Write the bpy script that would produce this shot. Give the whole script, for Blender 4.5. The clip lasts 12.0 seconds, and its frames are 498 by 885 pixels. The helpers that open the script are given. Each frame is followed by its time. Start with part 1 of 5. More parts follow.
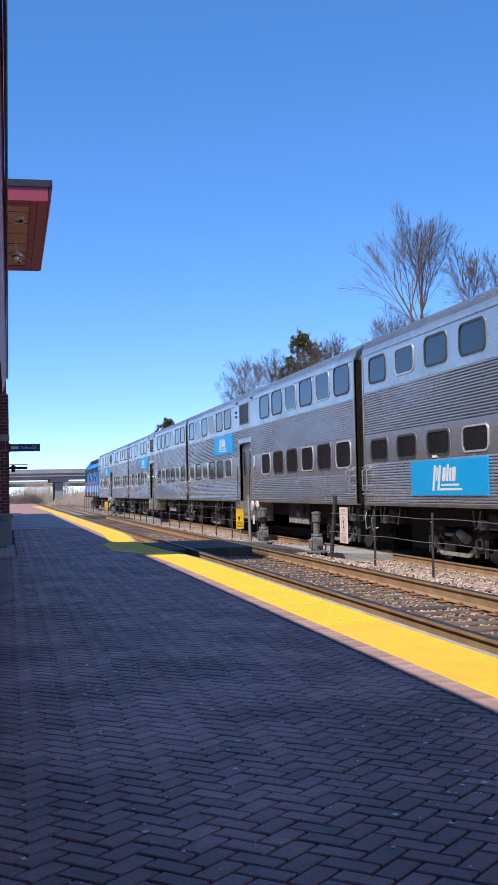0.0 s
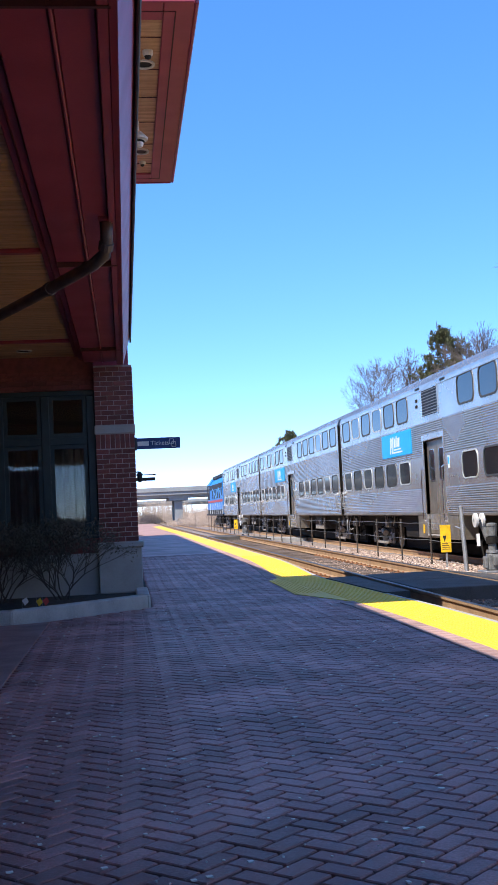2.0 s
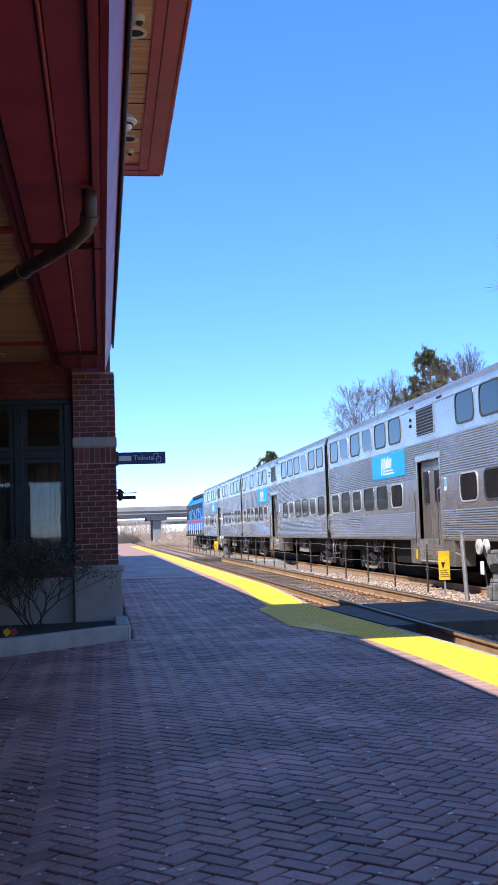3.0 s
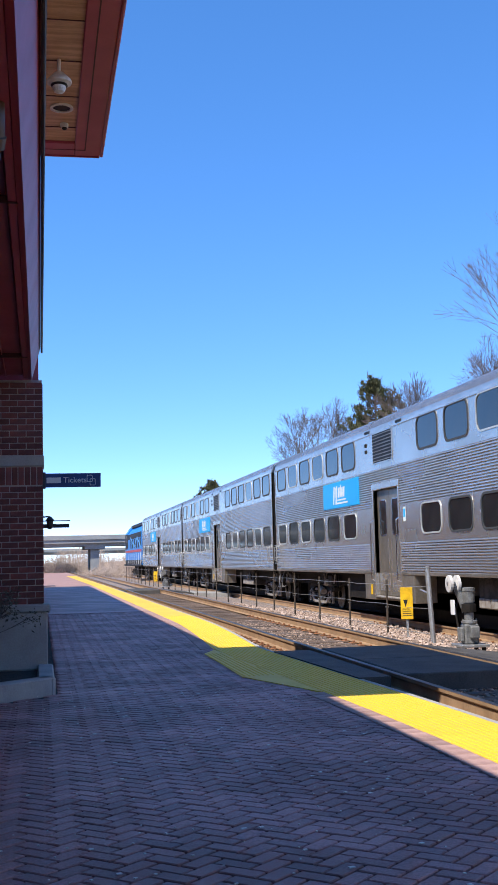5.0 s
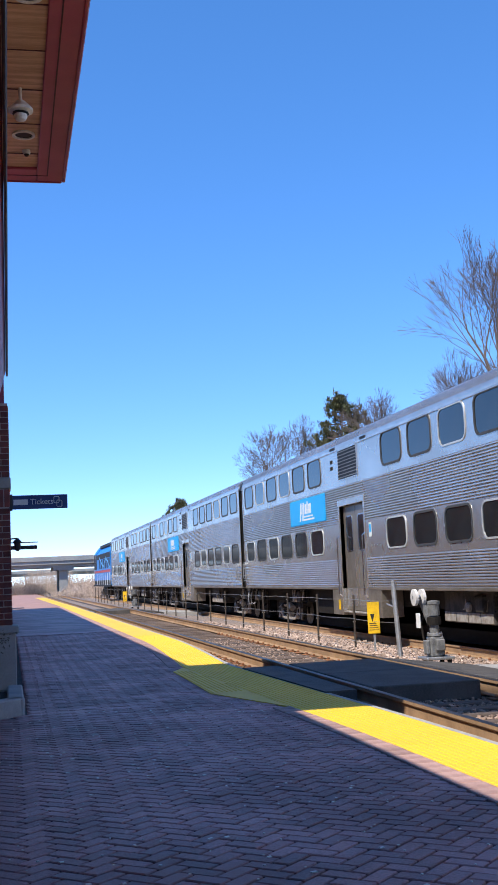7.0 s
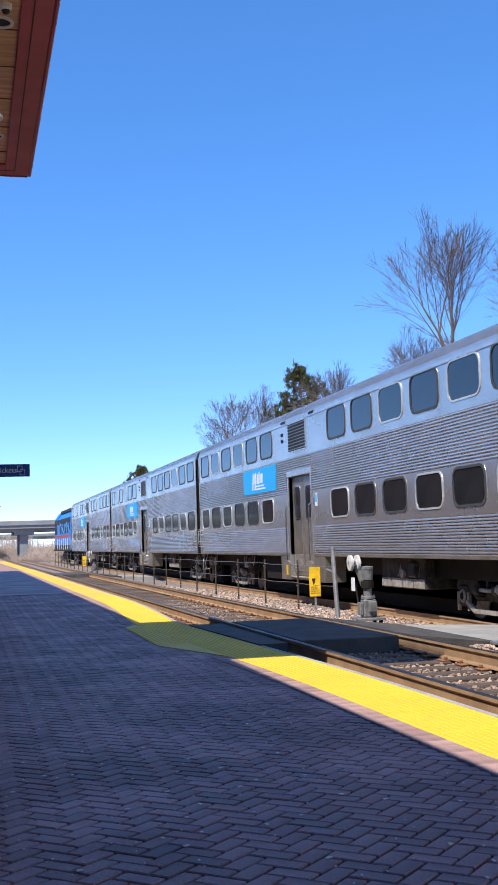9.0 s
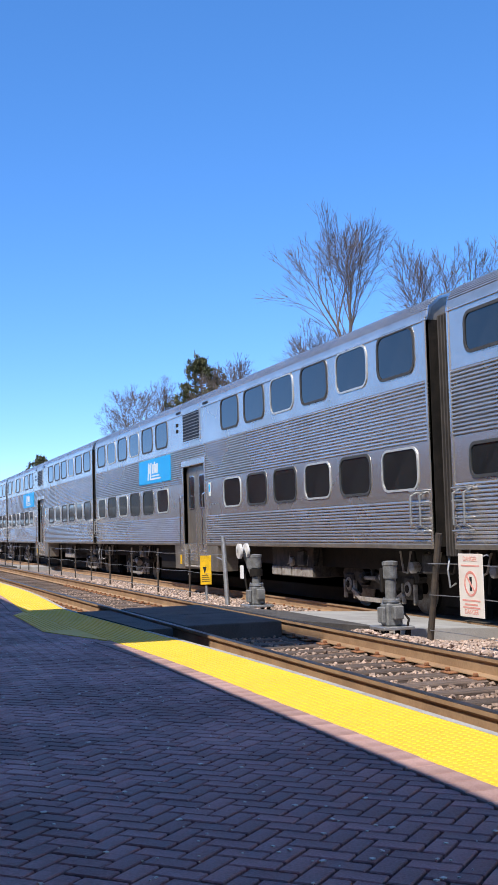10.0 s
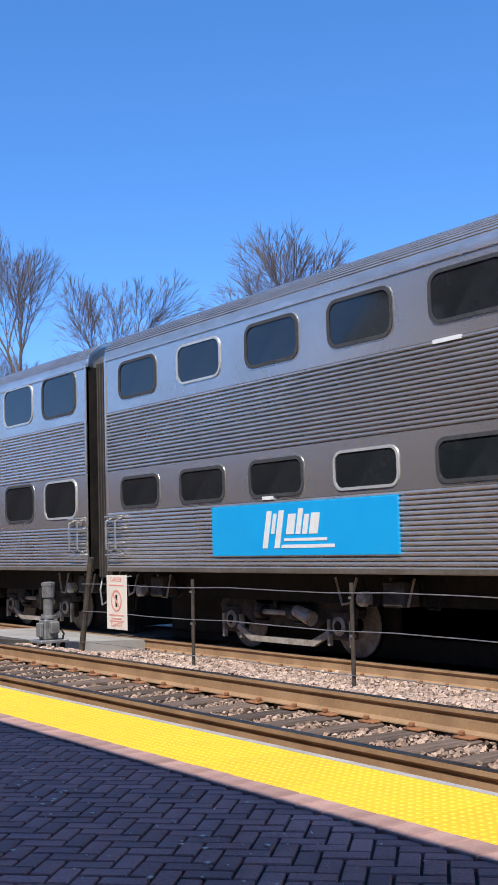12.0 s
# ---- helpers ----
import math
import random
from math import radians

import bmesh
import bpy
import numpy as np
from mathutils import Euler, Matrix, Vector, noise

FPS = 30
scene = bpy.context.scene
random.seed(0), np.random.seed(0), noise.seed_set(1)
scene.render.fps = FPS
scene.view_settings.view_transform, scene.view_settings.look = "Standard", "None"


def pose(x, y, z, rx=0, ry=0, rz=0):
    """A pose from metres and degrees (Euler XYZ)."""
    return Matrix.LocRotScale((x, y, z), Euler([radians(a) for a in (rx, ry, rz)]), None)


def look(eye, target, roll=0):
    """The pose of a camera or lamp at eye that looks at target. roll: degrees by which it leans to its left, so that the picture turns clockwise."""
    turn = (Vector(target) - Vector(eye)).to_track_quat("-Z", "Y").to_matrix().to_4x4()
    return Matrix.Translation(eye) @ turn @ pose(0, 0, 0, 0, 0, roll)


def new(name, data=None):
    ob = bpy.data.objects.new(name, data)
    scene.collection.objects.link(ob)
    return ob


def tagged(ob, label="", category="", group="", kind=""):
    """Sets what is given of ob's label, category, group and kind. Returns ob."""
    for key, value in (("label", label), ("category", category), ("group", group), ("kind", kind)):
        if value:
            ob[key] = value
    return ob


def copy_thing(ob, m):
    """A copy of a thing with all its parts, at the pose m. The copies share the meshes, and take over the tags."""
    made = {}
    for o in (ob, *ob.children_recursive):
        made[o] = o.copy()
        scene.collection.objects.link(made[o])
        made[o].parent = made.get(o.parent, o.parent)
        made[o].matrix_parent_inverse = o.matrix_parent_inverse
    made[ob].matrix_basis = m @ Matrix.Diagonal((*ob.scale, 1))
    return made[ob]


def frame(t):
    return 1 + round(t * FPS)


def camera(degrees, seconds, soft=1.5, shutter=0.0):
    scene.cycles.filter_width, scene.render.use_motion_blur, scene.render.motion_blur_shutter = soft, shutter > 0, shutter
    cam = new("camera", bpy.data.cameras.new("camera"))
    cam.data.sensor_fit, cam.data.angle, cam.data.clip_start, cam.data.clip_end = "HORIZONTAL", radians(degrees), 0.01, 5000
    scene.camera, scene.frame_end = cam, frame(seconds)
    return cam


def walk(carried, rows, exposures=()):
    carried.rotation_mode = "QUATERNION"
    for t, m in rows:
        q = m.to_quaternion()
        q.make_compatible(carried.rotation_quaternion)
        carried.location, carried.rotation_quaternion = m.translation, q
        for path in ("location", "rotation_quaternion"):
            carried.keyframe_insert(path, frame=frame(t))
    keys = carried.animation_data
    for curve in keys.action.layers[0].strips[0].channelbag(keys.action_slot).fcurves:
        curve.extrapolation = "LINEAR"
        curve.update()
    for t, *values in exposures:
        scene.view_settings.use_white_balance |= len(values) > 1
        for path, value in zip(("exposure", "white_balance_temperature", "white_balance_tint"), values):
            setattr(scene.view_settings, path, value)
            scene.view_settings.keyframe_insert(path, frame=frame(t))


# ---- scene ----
# The camera: seconds, eye, turn to the right from +y, tilt up, lean (degrees)
ROWS = [
    (0, (-3.450, -15.596, 1.296), 12.00, 2.39, -1.19),
    (0.5, (-3.546, -10.240, 1.236), 9.52, 2.84, -2.32),
    (1, (-3.633, -7.917, 1.243), 7.26, 3.09, -2.94),
    (1.5, (-3.621, -7.265, 1.259), 6.29, 3.14, -2.91),
    (2, (-3.618, -6.726, 1.273), 6.36, 3.38, -2.71),
    (2.5, (-3.671, -6.129, 1.287), 6.84, 3.80, -2.29),
    (4.5, (-3.464, -3.183, 1.361), 9.67, 5.80, -1.35),
    (5, (-3.473, -3.187, 1.369), 10.52, 5.78, -1.46),
    (5.5, (-3.461, -3.121, 1.370), 11.39, 5.91, -1.71),
    (6, (-3.470, -3.389, 1.363), 11.96, 6.26, -2.06),
    (6.5, (-3.463, -3.308, 1.365), 12.12, 6.68, -2.53),
    (8.5, (-3.536, -4.463, 1.339), 12.62, 5.55, -2.13),
    (9, (-3.557, -4.827, 1.323), 14.00, 4.92, -1.80),
    (9.5, (-3.434, -4.588, 1.253), 15.90, 4.59, -1.39),
    (10, (-3.423, -5.096, 1.254), 18.91, 4.37, -1.60),
    (10.5, (-3.549, -5.806, 1.258), 22.58, 4.41, -1.98),
    (11, (-3.854, -6.456, 1.243), 26.88, 4.72, -1.93),
    (11.5, (-4.056, -6.748, 1.270), 30.98, 4.90, -1.84),
    (12, (-4.246, -7.057, 1.310), 35.56, 4.96, -1.57),
]
cam = camera(24.75, 12.0, soft=0.7)


def aim(eye, yaw, pitch, roll):
    a, b = radians(yaw), radians(pitch)
    way = Vector((math.sin(a) * math.cos(b), math.cos(a) * math.cos(b), math.sin(b)))
    return look(eye, Vector(eye) + 10 * way, roll)


walk(cam, [(t, aim(eye, yaw, pitch, roll)) for t, eye, yaw, pitch, roll in ROWS], [(0, 0.14), (0.5, 0.38), (1.2, 0.62), (2.6, 0.72), (4.4, 0.46), (9.5, 0.36), (12, 0.28)])

# ---- light: clear sky, high sun from the station's side ----
SUN_EL, SUN_AZ = 50.5, -127.0
world = bpy.data.worlds.new("clear_sky")
scene.world = world
world.use_nodes = True
wn = world.node_tree.nodes
sky = wn.new("ShaderNodeTexSky")
sky.sky_type, sky.sun_disc = "NISHITA", False
sky.sun_elevation, sky.sun_rotation = radians(SUN_EL), radians(SUN_AZ)
sky.air_density, sky.dust_density, sky.ozone_density = 0.45, 0.0, 3.0
wn["Background"].inputs["Strength"].default_value = 0.385
deep = wn.new("ShaderNodeHueSaturation")
deep.inputs["Saturation"].default_value = 1.45
even = wn.new("ShaderNodeGamma")
even.inputs["Gamma"].default_value = 0.68
world.node_tree.links.new(sky.outputs[0], even.inputs["Color"])
world.node_tree.links.new(even.outputs[0], deep.inputs["Color"])
blue = wn.new("ShaderNodeMix")
blue.data_type, blue.blend_type = "RGBA", "MULTIPLY"
blue.inputs["Factor"].default_value = 1.0
blue.inputs["B"].default_value = (0.87, 0.865, 1.0, 1)
world.node_tree.links.new(deep.outputs[0], blue.inputs["A"])
world.node_tree.links.new(blue.outputs["Result"], wn["Background"].inputs["Color"])
sun_data = bpy.data.lights.new("sun", "SUN")
sun_data.energy, sun_data.angle, sun_data.color = 4.7, radians(0.53), (1.0, 0.94, 0.85)
sun = new("sun", sun_data)
toward = Vector((math.sin(radians(SUN_AZ)) * math.cos(radians(SUN_EL)), math.cos(radians(SUN_AZ)) * math.cos(radians(SUN_EL)), math.sin(radians(SUN_EL))))
sun.matrix_world = look(toward * 60, (0, 0, 0))


# ---- materials ----
def material(name, color, rough=0.6, metal=0.0, second=None, scale=6.0, fine=60.0, bump=0.0, bump_scale=80.0, per=0.0, island=False, stretch=None, spec=0.5, mix_lo=0.35, mix_hi=0.65):
    m = bpy.data.materials.new(name)
    m.use_nodes = True
    n, l = m.node_tree.nodes, m.node_tree.links
    p = n["Principled BSDF"]
    p.inputs["Roughness"].default_value, p.inputs["Metallic"].default_value = rough, metal
    p.inputs["Specular IOR Level"].default_value = spec
    co = n.new("ShaderNodeTexCoord")
    vec = co.outputs["Object"]
    if stretch:
        mp = n.new("ShaderNodeMapping")
        mp.inputs["Scale"].default_value = stretch
        l.new(vec, mp.inputs["Vector"])
        vec = mp.outputs["Vector"]
    second = second or tuple(c * 0.72 for c in color)
    big, small = n.new("ShaderNodeTexNoise"), n.new("ShaderNodeTexNoise")
    for node, sc, det in ((big, scale, 5.0), (small, fine, 3.0)):
        node.inputs["Scale"].default_value, node.inputs["Detail"].default_value = sc, det
        l.new(vec, node.inputs["Vector"])
    add = n.new("ShaderNodeMath")
    add.operation = "MULTIPLY_ADD"
    l.new(small.outputs["Fac"], add.inputs[0])
    add.inputs[1].default_value = 0.45
    l.new(big.outputs["Fac"], add.inputs[2])
    rng = n.new("ShaderNodeMapRange")
    rng.inputs["From Min"].default_value, rng.inputs["From Max"].default_value = mix_lo + 0.22, mix_hi + 0.22
    l.new(add.outputs[0], rng.inputs["Value"])
    mix = n.new("ShaderNodeMix")
    mix.data_type = "RGBA"
    mix.inputs["A"].default_value, mix.inputs["B"].default_value = (*color, 1), (*second, 1)
    l.new(rng.outputs["Result"], mix.inputs["Factor"])
    out = mix.outputs["Result"]
    if per:
        if island:
            rnd = n.new("ShaderNodeNewGeometry").outputs["Random Per Island"]
        else:
            rnd = n.new("ShaderNodeObjectInfo").outputs["Random"]
        hsv = n.new("ShaderNodeHueSaturation")
        vr = n.new("ShaderNodeMapRange")
        vr.inputs["To Min"].default_value, vr.inputs["To Max"].default_value = 1 - per, 1 + per
        l.new(rnd, vr.inputs["Value"])
        l.new(vr.outputs["Result"], hsv.inputs["Value"])
        l.new(out, hsv.inputs["Color"])
        out = hsv.outputs["Color"]
    l.new(out, p.inputs["Base Color"])
    rr = n.new("ShaderNodeMapRange")
    rr.inputs["To Min"].default_value, rr.inputs["To Max"].default_value = max(rough - 0.08, 0.02), min(rough + 0.08, 1.0)
    l.new(big.outputs["Fac"], rr.inputs["Value"])
    l.new(rr.outputs["Result"], p.inputs["Roughness"])
    if bump:
        bn = n.new("ShaderNodeTexNoise")
        bn.inputs["Scale"].default_value, bn.inputs["Detail"].default_value = bump_scale, 4.0
        l.new(vec, bn.inputs["Vector"])
        b = n.new("ShaderNodeBump")
        b.inputs["Strength"].default_value, b.inputs["Distance"].default_value = bump, 0.01
        l.new(bn.outputs["Fac"], b.inputs["Height"])
        l.new(b.outputs["Normal"], p.inputs["Normal"])
    return m


STEEL = material("fluted_stainless", (0.70, 0.65, 0.595), 0.27, 0.80, (0.52, 0.475, 0.425), 0.5, 8.0, 0.03, 3.0, stretch=(1, 0.35, 1))
STEEL_FLAT = material("flat_stainless", (0.66, 0.62, 0.575), 0.26, 0.80, (0.55, 0.515, 0.475), 0.6, 12.0, 0.06, 2.0)
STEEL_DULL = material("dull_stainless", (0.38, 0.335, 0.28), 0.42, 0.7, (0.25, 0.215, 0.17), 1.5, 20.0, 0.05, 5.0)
ALU = material("bare_aluminium_frame", (0.66, 0.65, 0.62), 0.4, 0.45, (0.56, 0.55, 0.52), 8.0)
CHROME = material("bright_metal", (0.80, 0.80, 0.80), 0.22, 1.0, (0.66, 0.66, 0.66), 8.0)
GASKET = material("rubber_gasket", (0.035, 0.035, 0.037), 0.7, 0.0, (0.06, 0.06, 0.06), 20.0)
TINT = material("tinted_window", (0.012, 0.016, 0.018), 0.05, 0.0, (0.02, 0.024, 0.026), 1.5, 6.0, spec=0.6)
UNDER = material("underframe_black", (0.012, 0.011, 0.010), 0.75, 0.0, (0.024, 0.020, 0.017), 5.0, 40.0, 0.3, spec=0.15)
TRUCKM = material("dusty_truck_steel", (0.028, 0.025, 0.022), 0.7, 0.1, (0.085, 0.075, 0.065), 5.0, 30.0, 0.3, spec=0.2)
TRUCKL = material("worn_light_steel", (0.42, 0.39, 0.35), 0.6, 0.2, (0.24, 0.20, 0.16), 8.0, 40.0, 0.2)
BELLOWS = material("diaphragm_rubber", (0.030, 0.026, 0.024), 0.7, 0.0, (0.055, 0.046, 0.040), 4.0)
BLUE = material("blue_panel_paint", (0.006, 0.35, 0.74), 0.42, 0.0, (0.008, 0.37, 0.76), 3.0)
WHITE = material("white_paint", (0.80, 0.80, 0.78), 0.5, 0.0, (0.72, 0.72, 0.70), 9.0)
LOCO = material("locomotive_blue", (0.015, 0.22, 0.62), 0.4, 0.0, (0.012, 0.17, 0.52), 2.0)
LOCO_L = material("locomotive_light_blue", (0.10, 0.40, 0.72), 0.4)
LOCO_R = material("locomotive_red", (0.5, 0.05, 0.05), 0.45)
# broad blotches: dirty patches, and patches of sheen put into the colour
PAVER = material("dark_clay_paver", (0.48, 0.230, 0.208), 0.5, 0.0, (0.28, 0.130, 0.116), 0.9, 70.0, 0.5, 160.0, per=0.22, island=True, spec=0.42, mix_lo=0.40, mix_hi=0.60)
PAVER_ONE = material("dark_clay_paver_single", (0.48, 0.230, 0.208), 0.5, 0.0, (0.28, 0.130, 0.116), 0.9, 70.0, 0.5, 160.0, per=0.22, spec=0.42, mix_lo=0.40, mix_hi=0.60)
PAVER_BED = material("paver_joint_sand", (0.022, 0.018, 0.018), 0.95, 0.0, (0.045, 0.04, 0.038), 3.0, 90.0, 0.5)
PINK = material("pink_border_brick", (0.46, 0.285, 0.24), 0.75, 0.0, (0.34, 0.20, 0.17), 4.0, 80.0, 0.4, 150.0, per=0.18)
FARPAVE = material("sunlit_pink_paving", (0.42, 0.25, 0.21), 0.8, 0.0, (0.34, 0.20, 0.17), 1.0, 30.0, 0.4)
SIDEWALK = material("grey_brick_walk", (0.34, 0.19, 0.165), 0.8, 0.0, (0.22, 0.12, 0.105), 2.0, 50.0, 0.4)
YELLOW = material("tactile_yellow", (0.89, 0.565, 0.025), 0.55, 0.0, (0.83, 0.505, 0.03), 2.5, 30.0, 0.1, per=0.05)
CONCRETE = material("pale_concrete", (0.46, 0.44, 0.41), 0.85, 0.0, (0.34, 0.32, 0.30), 3.0, 60.0, 0.4, 90.0)
ROUGHCON = material("crossing_concrete", (0.40, 0.385, 0.36), 0.85, 0.0, (0.30, 0.285, 0.265), 2.0, 70.0, 0.3)
RUBBERP = material("crossing_panel_rubber", (0.046, 0.041, 0.036), 0.75, 0.0, (0.10, 0.09, 0.08), 2.2, 60.0, 0.3)
RAILSIDE = material("rusty_rail", (0.37, 0.235, 0.13), 0.8, 0.0, (0.27, 0.165, 0.09), 3.0, 40.0, 0.3)
RAILHEAD = material("polished_rail_head", (0.15, 0.13, 0.12), 0.4, 0.9, (0.06, 0.05, 0.045), 2.0, 30.0, stretch=(4, 0.4, 1))
TIE = material("weathered_tie", (0.075, 0.052, 0.040), 0.9, 0.0, (0.17, 0.12, 0.09), 6.0, 50.0, 0.6, 60.0, per=0.35, stretch=(0.3, 3, 3))
PLATE = material("rust_tie_plate", (0.34, 0.145, 0.06), 0.85, 0.0, (0.17, 0.08, 0.04), 10.0, 80.0, 0.4)
STONE = material("pink_grey_ballast", (0.54, 0.40, 0.32), 0.85, 0.0, (0.34, 0.25, 0.20), 4.0, 60.0, 0.3, 60.0, per=0.35, island=True)
CRIB = material("rusty_crib_stone", (0.42, 0.305, 0.235), 0.9, 0.0, (0.25, 0.17, 0.125), 4.0, 60.0, 0.3, 60.0, per=0.45, island=True)
# colour of the unseen surfaces that the train's steel mirrors
BACKDROP = material("brown_reflection_backdrop", (0.62, 0.48, 0.37), 0.9, 0.0, (0.50, 0.38, 0.29), 0.4, 4.0)
STONEBED = material("ballast_bed", (0.36, 0.27, 0.22), 0.9, 0.0, (0.16, 0.135, 0.12), 14.0, 60.0, 0.9, 30.0)
EARTH = material("dry_ground", (0.27, 0.22, 0.15), 0.95, 0.0, (0.18, 0.16, 0.09), 0.2, 6.0, 0.5, 12.0)
BRICK = material("red_brick", (0.25, 0.07, 0.055), 0.8, 0.0, (0.17, 0.05, 0.042), 9.0, 80.0, 0.5, 120.0, per=0.25)
MORTAR = material("pale_mortar", (0.52, 0.42, 0.38), 0.95, 0.0, (0.42, 0.33, 0.30), 8.0, 90.0, 0.4)
LIME = material("limestone", (0.43, 0.40, 0.36), 0.85, 0.0, (0.34, 0.31, 0.28), 2.0, 60.0, 0.3)
MAROON = material("maroon_trim_paint", (0.36, 0.052, 0.085), 0.45, 0.0, (0.31, 0.045, 0.074), 2.0, 50.0, 0.05)
# darkened copy of the maroon: shade of grooves and joints as colour
MAROON_D = material("maroon_groove_shade", (0.07, 0.012, 0.015), 0.6)
GUTTER = material("dark_gutter", (0.045, 0.045, 0.05), 0.5, 0.3)
WOOD = material("cedar_soffit", (0.68, 0.41, 0.23), 0.45, 0.0, (0.46, 0.26, 0.13), 2.5, 30.0, 0.15, 40.0, per=0.16, stretch=(0.5, 6, 6))
PIPE = material("bronze_downpipe", (0.14, 0.105, 0.09), 0.5, 0.3)
GREEN = material("dark_green_frame", (0.010, 0.026, 0.028), 0.45)
CEIL_LAMP = material("white_fixture", (0.75, 0.72, 0.68), 0.5)
# the unlit room's dimness is put into this dark base colour
DARKROOM = material("interior_painted_dim", (0.075, 0.075, 0.07), 0.9, 0.0, (0.05, 0.045, 0.04), 0.8)
SOIL = material("dark_mulch", (0.028, 0.020, 0.016), 0.95, 0.0, (0.06, 0.043, 0.033), 12.0, 70.0, 0.8, 50.0)
BARK = material("bare_bark", (0.15, 0.115, 0.10), 0.9, 0.0, (0.10, 0.075, 0.065), 6.0, 40.0, 0.3)
TWIG = material("bush_twig", (0.10, 0.075, 0.06), 0.9)
LEAF = material("bush_leaf", (0.085, 0.078, 0.05), 0.7, 0.0, (0.12, 0.09, 0.06), 8.0, per=0.3, island=True)
NEEDLE = material("pine_needles", (0.085, 0.10, 0.035), 0.8, 0.0, (0.15, 0.13, 0.06), 3.0, per=0.4, island=True)
BRUSH = material("dry_brush", (0.60, 0.47, 0.37), 0.95, 0.0, (0.46, 0.35, 0.27), 1.0, per=0.25, island=True)
GALV = material("galvanised_steel", (0.42, 0.42, 0.42), 0.5, 0.7, (0.30, 0.30, 0.30), 9.0, 60.0, 0.1)
MACH = material("grey_machine_paint", (0.25, 0.25, 0.245), 0.5, 0.2, (0.13, 0.13, 0.127), 7.0, 50.0, 0.15)
POSTM = material("dark_fence_steel", (0.06, 0.052, 0.045), 0.7, 0.5, (0.11, 0.085, 0.065), 8.0)
SIGNY = material("sign_yellow", (0.88, 0.52, 0.01), 0.5)
SIGNW = material("faded_sign_white", (0.80, 0.74, 0.66), 0.6, 0.0, (0.74, 0.66, 0.58), 6.0)
SIGNR = material("sign_red", (0.62, 0.07, 0.06), 0.6)
FADED = material("faded_red_print", (0.72, 0.26, 0.21), 0.6, 0.0, (0.74, 0.38, 0.32), 9.0)
SIGNB = material("sign_navy", (0.012, 0.045, 0.19), 0.45)
BLACK = material("black_paint", (0.012, 0.012, 0.012), 0.6)
BRIDGE = material("bridge_concrete", (0.33, 0.34, 0.33), 0.85, 0.0, (0.26, 0.27, 0.27), 0.3, 4.0)
ROOFM = material("roof_shingle", (0.10, 0.09, 0.085), 0.9, 0.0, (0.14, 0.125, 0.115), 3.0, 40.0, 0.4)


# pale curtain toned down, room shade included in the colour
CURTAIN = material("curtain_painted_dim", (0.15, 0.14, 0.125), 0.9, 0.0, (0.10, 0.092, 0.082), 3.0)


def glass_material():
    m = bpy.data.materials.new("window_glass")
    m.use_nodes = True
    p = m.node_tree.nodes["Principled BSDF"]
    p.inputs["Base Color"].default_value = (0.85, 0.92, 0.90, 1)
    p.inputs["Roughness"].default_value, p.inputs["IOR"].default_value = 0.01, 1.45
    p.inputs["Transmission Weight"].default_value = 1.0
    return m


GLASS = glass_material()


